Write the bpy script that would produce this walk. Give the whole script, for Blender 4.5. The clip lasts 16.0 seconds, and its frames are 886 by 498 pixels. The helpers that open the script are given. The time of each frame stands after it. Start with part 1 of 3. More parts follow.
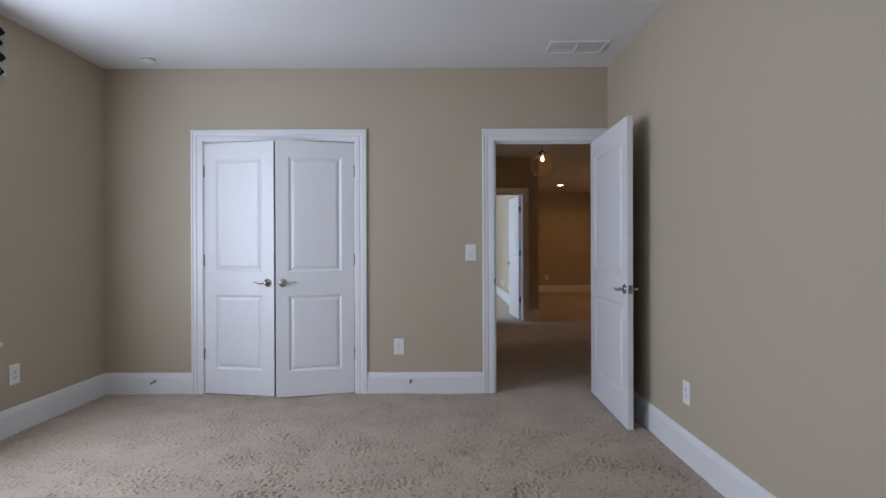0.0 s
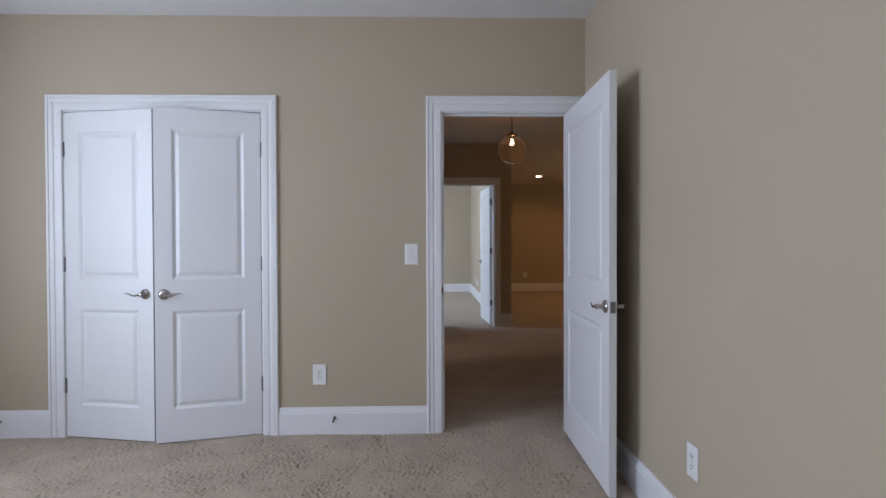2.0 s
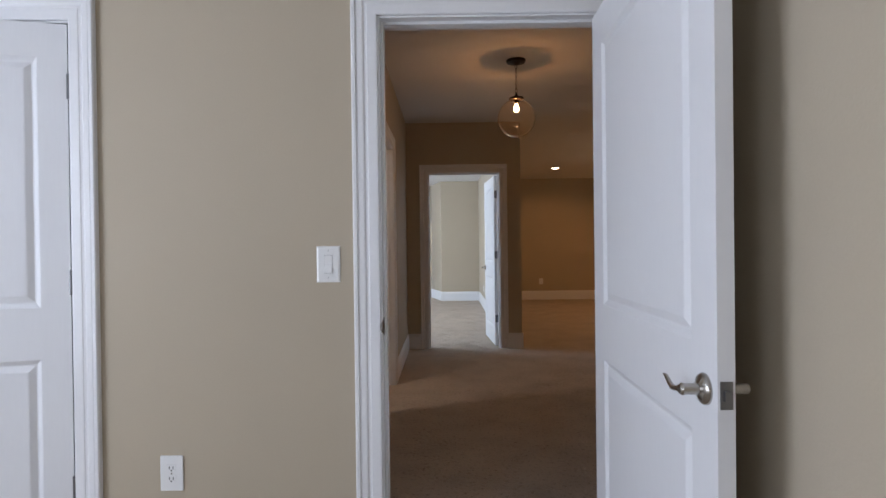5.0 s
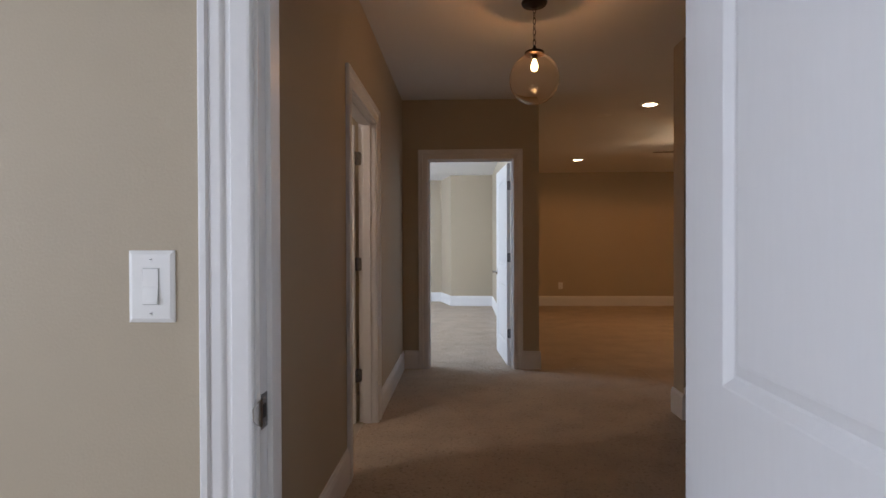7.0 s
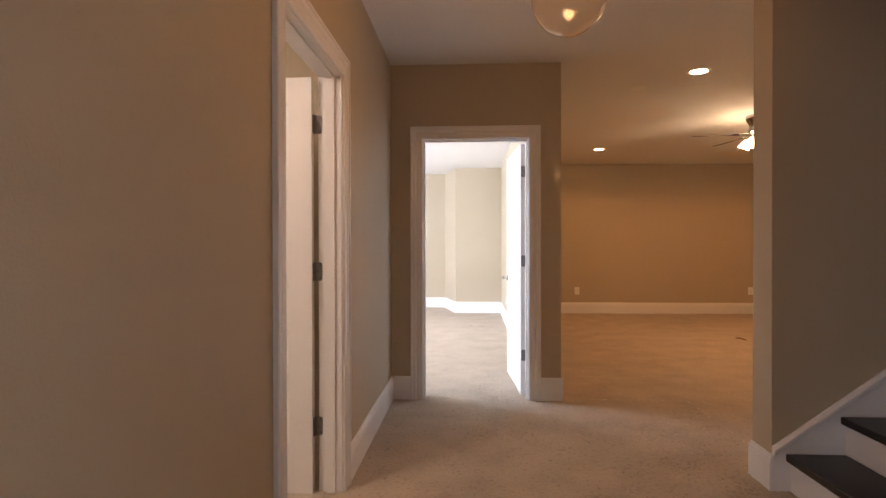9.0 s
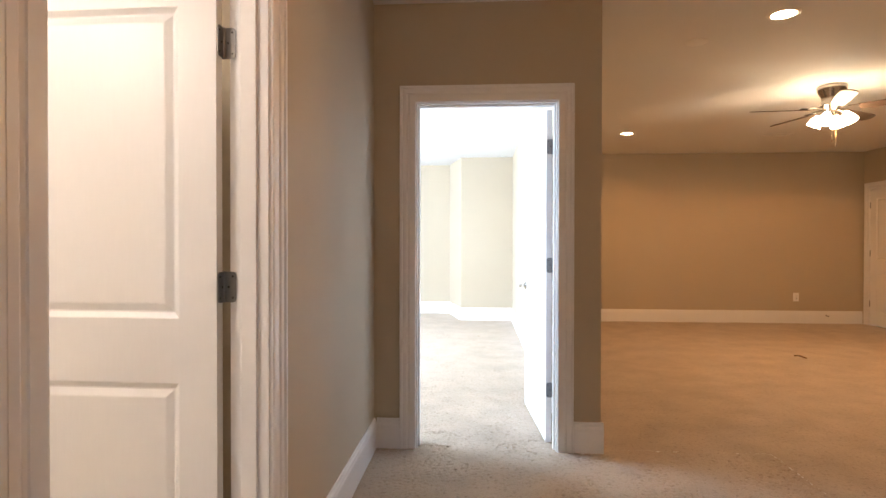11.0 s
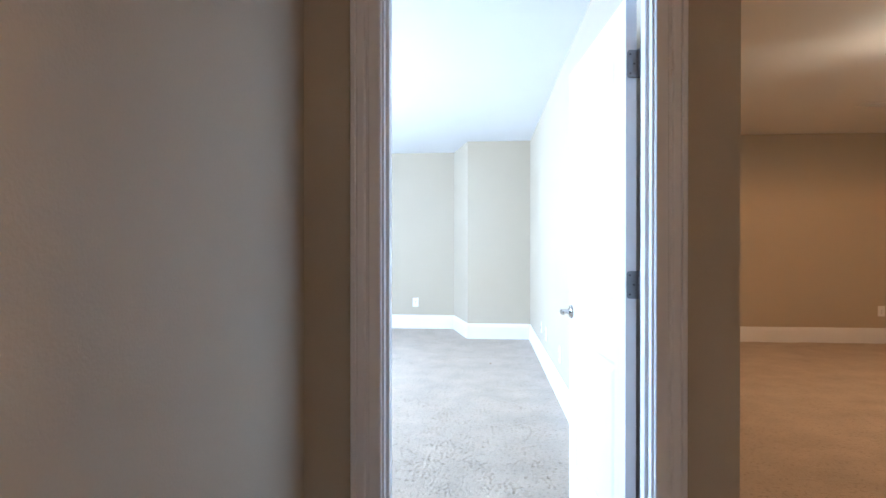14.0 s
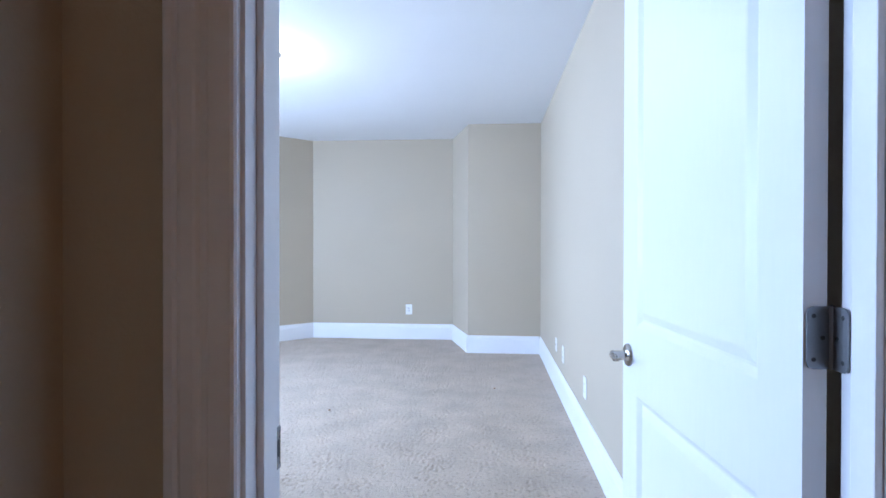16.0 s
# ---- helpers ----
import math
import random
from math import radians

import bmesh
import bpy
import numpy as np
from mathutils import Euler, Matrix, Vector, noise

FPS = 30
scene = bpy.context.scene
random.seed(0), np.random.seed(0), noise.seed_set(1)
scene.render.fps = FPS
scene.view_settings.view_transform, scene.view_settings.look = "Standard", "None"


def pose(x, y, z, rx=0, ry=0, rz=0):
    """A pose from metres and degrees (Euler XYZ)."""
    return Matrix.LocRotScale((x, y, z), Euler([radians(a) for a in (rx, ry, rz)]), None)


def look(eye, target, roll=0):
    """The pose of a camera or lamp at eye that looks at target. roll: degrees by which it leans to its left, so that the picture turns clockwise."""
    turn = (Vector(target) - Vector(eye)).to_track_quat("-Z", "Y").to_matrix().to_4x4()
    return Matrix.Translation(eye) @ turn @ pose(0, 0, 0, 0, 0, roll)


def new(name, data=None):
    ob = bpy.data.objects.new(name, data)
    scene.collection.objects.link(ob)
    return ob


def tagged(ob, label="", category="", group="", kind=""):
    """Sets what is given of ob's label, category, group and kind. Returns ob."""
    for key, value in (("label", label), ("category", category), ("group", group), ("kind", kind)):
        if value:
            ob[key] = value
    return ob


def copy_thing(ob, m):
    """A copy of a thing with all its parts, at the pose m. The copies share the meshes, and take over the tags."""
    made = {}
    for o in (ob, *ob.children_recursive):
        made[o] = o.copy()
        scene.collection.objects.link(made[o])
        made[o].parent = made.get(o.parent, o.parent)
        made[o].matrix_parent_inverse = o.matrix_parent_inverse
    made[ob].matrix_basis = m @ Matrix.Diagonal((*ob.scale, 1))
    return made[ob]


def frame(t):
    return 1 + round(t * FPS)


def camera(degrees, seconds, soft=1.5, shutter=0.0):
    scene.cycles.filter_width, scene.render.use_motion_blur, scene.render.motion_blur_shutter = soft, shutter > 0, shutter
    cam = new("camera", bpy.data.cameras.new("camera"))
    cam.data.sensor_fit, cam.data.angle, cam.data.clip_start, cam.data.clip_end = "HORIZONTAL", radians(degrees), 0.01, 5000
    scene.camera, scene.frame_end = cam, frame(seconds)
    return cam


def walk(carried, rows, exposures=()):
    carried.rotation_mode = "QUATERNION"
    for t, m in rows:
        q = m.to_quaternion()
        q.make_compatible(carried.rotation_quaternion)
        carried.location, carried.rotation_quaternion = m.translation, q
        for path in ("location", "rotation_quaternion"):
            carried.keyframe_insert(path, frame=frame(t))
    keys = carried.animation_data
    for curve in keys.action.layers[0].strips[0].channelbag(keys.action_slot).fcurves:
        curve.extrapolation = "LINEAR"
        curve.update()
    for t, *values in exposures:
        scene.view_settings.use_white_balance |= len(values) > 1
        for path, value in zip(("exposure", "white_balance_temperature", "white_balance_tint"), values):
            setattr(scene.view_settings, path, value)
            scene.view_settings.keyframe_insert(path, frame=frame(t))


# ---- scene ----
cam = camera(78.9, 16.0)
PATH = [
    (0, (0.159, 0.245, 1.200), (0.155, 2.245, 1.196), -0.2),
    (0.5, (0.276, 0.470, 1.236), (0.303, 2.470, 1.218), -0.3),
    (1, (0.379, 0.707, 1.220), (0.417, 2.706, 1.206), -0.2),
    (1.5, (0.426, 0.967, 1.239), (0.475, 2.966, 1.216), -0.1),
    (2, (0.492, 1.206, 1.240), (0.545, 3.205, 1.214), -0.2),
    (2.5, (0.595, 1.457, 1.230), (0.653, 3.456, 1.209), -0.2),
    (3, (0.678, 1.696, 1.225), (0.732, 3.695, 1.202), -0.1),
    (3.5, (0.731, 1.957, 1.232), (0.773, 3.957, 1.212), -0.3),
    (6, (0.887, 3.206, 1.225), (0.838, 5.205, 1.212), -0.4),
    (6.5, (0.932, 3.478, 1.237), (0.868, 5.477, 1.222), -0.2),
    (7, (0.963, 3.715, 1.238), (0.885, 5.713, 1.222), -0.2),
    (7.5, (0.932, 4.011, 1.236), (0.851, 6.009, 1.221), -0.1),
    (8, (0.935, 4.259, 1.238), (0.846, 6.256, 1.225), -0.1),
    (8.5, (0.983, 4.516, 1.238), (0.882, 6.513, 1.221), -0.3),
    (9, (0.997, 4.772, 1.235), (0.891, 6.769, 1.221), -0.1),
    (11.5, (0.962, 6.098, 1.236), (0.828, 8.094, 1.217), 0.0),
    (12, (0.938, 6.341, 1.243), (0.801, 8.336, 1.227), -0.1),
    (12.5, (0.964, 6.614, 1.236), (0.819, 8.609, 1.219), -0.1),
    (13, (0.968, 6.858, 1.231), (0.821, 8.853, 1.221), -0.2),
    (13.5, (0.955, 7.108, 1.236), (0.803, 9.102, 1.220), -0.1),
    (14, (0.933, 7.382, 1.232), (0.778, 9.376, 1.223), -0.0),
    (14.5, (0.959, 7.639, 1.238), (0.798, 9.633, 1.222), -0.0),
    (15, (0.974, 7.892, 1.238), (0.812, 9.886, 1.223), -0.0),
    (15.5, (0.949, 8.150, 1.239), (0.787, 10.144, 1.221), -0.0),
    (16, (0.938, 8.379, 1.239), (0.770, 10.372, 1.226), 0.1),
]
EXPOSURES = [(0.0, -0.28, 6050, 12), (3.5, 0.05, 6000, 12), (6.0, 0.2, 6250, 11), (7.0, 0.2, 6300, 12), (7.5, 0.18, 6400, 13), (8.0, 0.28, 6750, 18), (8.5, 0.77, 7050, 22), (9.0, 1.36, 6950, 18),
             (11.5, 1.87, 5850, 6), (12.5, 1.67, 5420, 2), (14.0, 1.48, 5100, 5), (15.0, 1.2, 4980, 9), (15.5, 1.0, 5000, 11), (16.0, 0.74, 5000, 12)]
walk(cam, [(t, look(eye, target, roll)) for t, eye, target, roll in PATH], EXPOSURES)

# ---- plan, in metres ----
WALL = 0.12
R1_L, R1_R, R1_BACK, R1_FRONT, R1_TOP = -2.65, 1.515, -1.9, 4.70, 2.69
HALL_L, HALL_R, HALL_TOP = 0.352, 2.505, 2.678
END_Y = 9.076                       # hall face of the wall with the far bedroom's door
REC_L, REC_R, REC_FAR = 1.704, 6.97, 14.635
R3_L, R3_R, R3_FAR, R3_TOP = -3.30, 1.535, 15.449, 2.64
STAIR_Y0, STAIR_Y1, STAIR_Y2 = 6.25, 7.562, 7.742
TOP = 2.95                          # upper end of the plain walls

# ---- world and lamps ----
world = bpy.data.worlds.new("sky")
scene.world = world
world.use_nodes = True
wn = world.node_tree
sky = wn.nodes.new("ShaderNodeTexSky")
sky.sky_type, sky.sun_disc, sky.sun_elevation, sky.sun_rotation = "NISHITA", False, radians(42), radians(90)
wn.links.new(sky.outputs[0], wn.nodes["Background"].inputs[0])
wn.nodes["Background"].inputs[1].default_value = 0.1


def lamp(name, kind, energy, colour, m, **more):
    data = bpy.data.lights.new(name, kind)
    data.energy, data.color = energy, colour
    for key, value in more.items():
        if key == "size":
            data.shape, data.size, data.size_y = "RECTANGLE", value[0], value[1]
        elif key == "radius":
            data.shadow_soft_size = value
        elif key == "spot":
            data.spot_size, data.spot_blend = radians(value), more.get("blend", 0.6)
    ob = new(name, data)
    ob.matrix_world = m
    return ob


DAY, WARM = (0.808, 0.875, 1.0), (1.0, 0.42, 0.125)
lamp("window_daylight", "AREA", 69, DAY, look((R1_L - 0.05, 2.7, 1.42), (0, 2.75, 1.75)), size=(1.55, 1.5))
# Lamp of the bedroom's second window, unseen and added for light from behind.
lamp("window_daylight", "AREA", 38, DAY, look((R1_L - 0.05, -0.2, 1.42), (0, -0.2, 1.75)), size=(1.55, 1.5))
# Daylight from the left; the far bedroom's window itself is unseen and made up.
lamp("window_daylight", "AREA", 150, (0.70, 0.83, 1.0), look((R3_L - 0.05, 11.3, 1.42), (0, 12.0, 1.55)), size=(2.7, 1.5))
# Added bluish fill inside the closed stairwell; no window stands behind it.
lamp("stairwell_fill", "AREA", 0.5, (0.72, 0.80, 1.0), look((5.9, 6.9, 4.9), (3.2, 6.9, 1.0)), size=(0.9, 0.9))
lamp("pendant_glow", "POINT", 1.5, (1.0, 0.33, 0.085), pose(1.385, 6.945, 2.292), radius=0.006)
lamp("fan_glow", "POINT", 1.6, WARM, pose(4.19, 10.98, 2.25), radius=0.08)
lamp("fan_downward_glow", "SPOT", 16, WARM, pose(4.19, 10.98, 2.27), radius=0.10, spot=177, blend=0.1)
# The last of the three is added, unseen behind the fan, to brighten the far wall.
for dx, dy, watts in ((2.884, 9.36, 1.6), (2.916, 13.01, 14), (5.30, 12.62, 19)):
    lamp("downlight_glow", "SPOT", watts, WARM, pose(dx, dy, HALL_TOP - 0.012), radius=0.05, spot=168, blend=0.35)
lamp("bath_glow", "POINT", 18, (1.0, 0.79, 0.66), pose(-1.05, 6.05, 2.35), radius=0.12)
lamp("bedroom_ceiling_glow", "POINT", 8, (1.0, 0.92, 0.82), pose(-0.74, 12.19, 2.45), radius=0.1)


# ---- materials ----
def material(name, colour, rough=0.6, metal=0.0, vary=0.06, grain=0.0, grain_size=400.0, broad=1.5, stretch=(1, 1, 1), spec=0.5, sheen=0.0, pit_shade=0.0):
    """A surface with broad uneven tone and fine grain in colour and relief; dark specks of tuft shade can be painted
    in.
    """
    m = bpy.data.materials.new(name)
    m.use_nodes = True
    t, n = m.node_tree, m.node_tree.nodes
    b = n["Principled BSDF"]
    b.inputs["Roughness"].default_value, b.inputs["Metallic"].default_value = rough, metal
    b.inputs["Specular IOR Level"].default_value = spec
    if sheen:
        b.inputs["Sheen Weight"].default_value, b.inputs["Sheen Roughness"].default_value = sheen, 0.6
    co = n.new("ShaderNodeTexCoord")
    mp = n.new("ShaderNodeMapping")
    mp.inputs["Scale"].default_value = stretch
    t.links.new(co.outputs["Object"], mp.inputs[0])
    big, fine = n.new("ShaderNodeTexNoise"), n.new("ShaderNodeTexNoise")
    big.inputs["Scale"].default_value, big.inputs["Detail"].default_value = broad, 4
    fine.inputs["Scale"].default_value, fine.inputs["Detail"].default_value = grain_size, 3
    t.links.new(mp.outputs[0], big.inputs[0])
    t.links.new(mp.outputs[0], fine.inputs[0])
    add = n.new("ShaderNodeMath")
    add.operation = "MULTIPLY_ADD"
    add.inputs[1].default_value = 0.55
    t.links.new(fine.outputs[0], add.inputs[0])
    t.links.new(big.outputs[0], add.inputs[2])
    ramp = n.new("ShaderNodeMapRange")
    ramp.inputs[1].default_value, ramp.inputs[2].default_value = 0.45, 1.1
    ramp.inputs[3].default_value, ramp.inputs[4].default_value = 1 - vary, 1 + vary
    t.links.new(add.outputs[0], ramp.inputs[0])
    tone = ramp.outputs[0]
    # Noise specks darken the colour as painted shade in the gaps between tufts.
    if pit_shade:
        spots, gaps, both = n.new("ShaderNodeTexNoise"), n.new("ShaderNodeMapRange"), n.new("ShaderNodeMath")
        spots.inputs["Scale"].default_value, spots.inputs["Detail"].default_value = 46, 5
        t.links.new(mp.outputs[0], spots.inputs[0])
        gaps.inputs[1].default_value, gaps.inputs[2].default_value = 0.30, 0.45
        gaps.inputs[3].default_value, gaps.inputs[4].default_value = 1 - pit_shade, 1.03
        t.links.new(spots.outputs[0], gaps.inputs[0])
        both.operation = "MULTIPLY"
        t.links.new(tone, both.inputs[0])
        t.links.new(gaps.outputs[0], both.inputs[1])
        tone = both.outputs[0]
    mix = n.new("ShaderNodeVectorMath")
    mix.operation = "SCALE"
    mix.inputs[0].default_value = colour
    t.links.new(tone, mix.inputs["Scale"])
    t.links.new(mix.outputs[0], b.inputs["Base Color"])
    if grain:
        bump = n.new("ShaderNodeBump")
        bump.inputs["Strength"].default_value, bump.inputs["Distance"].default_value = 1.0, grain
        t.links.new(fine.outputs[0], bump.inputs["Height"])
        t.links.new(bump.outputs[0], b.inputs["Normal"])
    return m


def emitter(name, colour, strength):
    m = bpy.data.materials.new(name)
    m.use_nodes = True
    b = m.node_tree.nodes["Principled BSDF"]
    b.inputs["Base Color"].default_value = (*colour, 1)
    b.inputs["Emission Color"].default_value, b.inputs["Emission Strength"].default_value = (*colour, 1), strength
    return m


def glass(name, colour, rough=0.0, ior=1.45, clear=1.0):
    m = bpy.data.materials.new(name)
    m.use_nodes = True
    b = m.node_tree.nodes["Principled BSDF"]
    b.inputs["Base Color"].default_value, b.inputs["Roughness"].default_value = (*colour, 1), rough
    b.inputs["Transmission Weight"].default_value, b.inputs["IOR"].default_value = clear, ior
    return m


PAINT = material("tan wall paint", (0.465, 0.400, 0.302), 0.62, vary=0.035, grain=0.0005, grain_size=160, broad=0.9, spec=0.3)
CEILING = material("flat white ceiling paint", (0.76, 0.76, 0.76), 0.85, vary=0.03, grain=0.001, grain_size=120, broad=0.8, spec=0.2)
TRIM = material("white semi-gloss trim paint", (0.78, 0.78, 0.79), 0.36, vary=0.03, grain=0.0001, grain_size=60, broad=3)
DOOR = material("white moulded door paint", (0.77, 0.775, 0.79), 0.40, vary=0.025, grain=0.00025, grain_size=90, broad=2, stretch=(1, 1, 0.12))
# The carpet's dark specks are shade between tufts, put into its colour.
CARPET = material("beige frieze carpet", (0.44, 0.36, 0.278), 0.95, vary=0.18, grain=0.0055, grain_size=110, broad=3.6, spec=0.1, sheen=0.15, pit_shade=0.28)
NICKEL = material("brushed nickel", (0.43, 0.405, 0.375), 0.24, 1.0, vary=0.06, grain=0.0001, grain_size=500, broad=20)
HINGE = material("satin nickel hinge", (0.23, 0.23, 0.24), 0.38, 1.0, vary=0.10, grain=0.0002, grain_size=400, broad=30)
BRONZE = material("oil-rubbed bronze", (0.030, 0.022, 0.018), 0.45, 0.7, vary=0.15, grain=0.0002, grain_size=300, broad=20)
TREAD = material("dark espresso stained wood", (0.008, 0.005, 0.005), 0.33, vary=0.25, grain=0.0003, grain_size=60, broad=6, stretch=(1, 0.1, 1))
BLADE = material("dark walnut fan blade", (0.075, 0.045, 0.028), 0.4, vary=0.2, grain=0.0003, grain_size=50, broad=8)
PLASTIC = material("white plastic", (0.80, 0.80, 0.79), 0.32, vary=0.02, grain=0.0001, grain_size=200, broad=10)
SLOT = material("dark slot", (0.02, 0.02, 0.02), 0.6, vary=0.1)
TILE = material("pale floor tile", (0.52, 0.46, 0.38), 0.35, vary=0.1, grain=0.0004, grain_size=40, broad=5)
DEBRIS = material("dried brown leaf", (0.24, 0.13, 0.055), 0.8, vary=0.2, grain=0.001, grain_size=120, broad=30)
BLACK_CLOTH = material("black woven cloth", (0.02, 0.02, 0.022), 0.9, vary=0.1, grain=0.0006, grain_size=700, broad=9)
WHITE_CLOTH = material("off-white woven cloth", (0.66, 0.64, 0.60), 0.9, vary=0.06, grain=0.0006, grain_size=700, broad=9)
GRASS = material("lawn", (0.05, 0.085, 0.03), 0.9, vary=0.4, grain=0.02, grain_size=30, broad=0.4)
PANE = glass("window glass", (0.97, 0.99, 0.98))
GLOBE = glass("smoky clear globe glass", (0.97, 0.92, 0.85), 0.0, 1.30, 0.996)
BULB = emitter("warm bulb filament", (1.0, 0.62, 0.28), 34)
DISC = emitter("warm downlight lens", (1.0, 0.72, 0.42), 22)
SHADE = emitter("lit frosted glass shade", (1.0, 0.76, 0.48), 10)
DOME = emitter("lit frosted dome", (1.0, 0.90, 0.76), 12)


# ---- mesh helpers ----
def box(bm, lo, hi):
    x0, y0, z0 = lo
    x1, y1, z1 = hi
    v = [bm.verts.new(c) for c in ((x0, y0, z0), (x1, y0, z0), (x1, y1, z0), (x0, y1, z0), (x0, y0, z1), (x1, y0, z1), (x1, y1, z1), (x0, y1, z1))]
    for f in ((3, 2, 1, 0), (4, 5, 6, 7), (0, 1, 5, 4), (1, 2, 6, 5), (2, 3, 7, 6), (3, 0, 4, 7)):
        bm.faces.new([v[i] for i in f])
    return bm


def boxes(*pairs, bevel=0.0):
    bm = bmesh.new()
    for lo, hi in pairs:
        box(bm, lo, hi)
    if bevel:
        bmesh.ops.bevel(bm, geom=bm.edges[:], offset=bevel, segments=2, profile=0.6, affect="EDGES")
    return bm


def lathe(rings, segments=32, axis="z", origin=(0, 0, 0), bm=None):
    """A solid of rotation from (radius, height) pairs."""
    bm = bm or bmesh.new()
    rows = []
    for r, h in rings:
        row = []
        for k in range(segments if r > 1e-6 else 1):
            a = 2 * math.pi * k / segments
            p = (r * math.cos(a), r * math.sin(a), h)
            if axis == "y":
                p = (p[0], p[2], -p[1])
            elif axis == "x":
                p = (p[2], p[1], -p[0])
            row.append(bm.verts.new([p[i] + origin[i] for i in range(3)]))
        rows.append(row)
    for a, b in zip(rows, rows[1:]):
        for k in range(segments):
            q = [a[k % len(a)], a[(k + 1) % len(a)], b[(k + 1) % len(b)], b[k % len(b)]]
            q = list(dict.fromkeys(q))
            if len(q) > 2:
                bm.faces.new(q)
    bmesh.ops.recalc_face_normals(bm, faces=bm.faces[:])
    return bm


def tube(points, radii, segments=10, flat=1.0, bm=None):
    """A round or flattened rod along points."""
    bm = bm or bmesh.new()
    pts = [Vector(p) for p in points]
    rows = []
    for i, p in enumerate(pts):
        d = (pts[min(i + 1, len(pts) - 1)] - pts[max(i - 1, 0)]).normalized()
        side = d.cross(Vector((0, 0, 1)))
        side = side.normalized() if side.length > 1e-3 else Vector((1, 0, 0))
        up = side.cross(d)
        r = radii[i] if isinstance(radii, (list, tuple)) else radii
        rows.append([bm.verts.new(p + side * r * math.cos(2 * math.pi * k / segments) + up * r * flat * math.sin(2 * math.pi * k / segments)) for k in range(segments)])
    for a, b in zip(rows, rows[1:]):
        for k in range(segments):
            bm.faces.new((a[k], a[(k + 1) % segments], b[(k + 1) % segments], b[k]))
    bm.faces.new(rows[0][::-1])
    bm.faces.new(rows[-1])
    bmesh.ops.recalc_face_normals(bm, faces=bm.faces[:])
    return bm


def sweep(profile, path, closed_ends=True):
    """Joins the profile's copies, each given by a function of (u, v), into one moulding."""
    bm = bmesh.new()
    rows = [[bm.verts.new(f(u, v)) for u, v in profile] for f in path]
    n = len(profile)
    for a, b in zip(rows, rows[1:]):
        for k in range(n):
            bm.faces.new((a[k], a[(k + 1) % n], b[(k + 1) % n], b[k]))
    if closed_ends:
        bm.faces.new(rows[0])
        bm.faces.new(rows[-1][::-1])
    bmesh.ops.recalc_face_normals(bm, faces=bm.faces[:])
    return bm


def part(name, bm, mat, parent=None, label="", m=None, smooth=False):
    me = bpy.data.meshes.new(name)
    bm.to_mesh(me)
    bm.free()
    me.materials.append(mat)
    if smooth:
        for p in me.polygons:
            p.use_smooth = True
        me.set_sharp_from_angle(angle=radians(38))
    ob = new(name, me)
    ob.parent = parent
    if m is not None:
        ob.matrix_basis = m
    return tagged(ob, label)


def thing(name, m, label="", category="", group="", kind=""):
    ob = new(name)
    ob.empty_display_size = 0.1
    ob.matrix_basis = m
    return tagged(ob, label, category, group, kind)


def structure(name, bm, mat, label):
    return tagged(part(name, bm, mat), label, kind="structure")


# ---- walls, with openings through them ----
def wall_mesh(a0, a1, d0, d1, top, holes, at):
    """One closed mesh of a wall with holes (a0, a1, z0, z1) through it; at(a, d, z) gives a place."""
    cuts_a = sorted({a0, a1, *[h[k] for h in holes for k in (0, 1)]})
    cuts_z = sorted({-0.05, top, *[h[k] for h in holes for k in (2, 3) if h[k] > 0]})
    n, m = len(cuts_a) - 1, len(cuts_z) - 1

    def solid(i, k):
        if not (0 <= i < n and 0 <= k < m):
            return False
        a, z = (cuts_a[i] + cuts_a[i + 1]) / 2, (cuts_z[k] + cuts_z[k + 1]) / 2
        return not any(h[0] < a < h[1] and h[2] - 0.06 < z < h[3] for h in holes)

    bm, known = bmesh.new(), {}

    def vert(i, k, d):
        if (i, k, d) not in known:
            known[i, k, d] = bm.verts.new(at(cuts_a[i], (d0, d1)[d], cuts_z[k]))
        return known[i, k, d]

    for i in range(n):
        for k in range(m):
            if not solid(i, k):
                continue
            for d in (0, 1):
                bm.faces.new([vert(*c, d) for c in ((i, k), (i + 1, k), (i + 1, k + 1), (i, k + 1))])
            for di, dk, p, q in ((-1, 0, (i, k), (i, k + 1)), (1, 0, (i + 1, k), (i + 1, k + 1)), (0, -1, (i, k), (i + 1, k)), (0, 1, (i, k + 1), (i + 1, k + 1))):
                if not solid(i + di, k + dk):
                    bm.faces.new((vert(*p, 0), vert(*q, 0), vert(*q, 1), vert(*p, 1)))
    bmesh.ops.recalc_face_normals(bm, faces=bm.faces[:])
    return bm


def wall_x(name, label, x0, x1, y0, y1, top=TOP, holes=()):
    """A wall along x, between y0 and y1."""
    return structure(name, wall_mesh(x0, x1, y0, y1, top, holes, lambda a, d, z: (a, d, z)), PAINT, label)


def wall_y(name, label, y0, y1, x0, x1, top=TOP, holes=()):
    """A wall along y, between x0 and x1."""
    return structure(name, wall_mesh(y0, y1, x0, x1, top, holes, lambda a, d, z: (d, a, z)), PAINT, label)


HEAD, JAMB = 2.077, 0.018
D1 = (0.582, 1.410)
CLOSET = (-1.824, -0.584)
D3 = (0.613, 1.443)
BATH = (6.592, 7.428)


def hole(a, b):
    """A door opening, with room for the jambs."""
    return (a - JAMB, b + JAMB, 0, HEAD + JAMB)


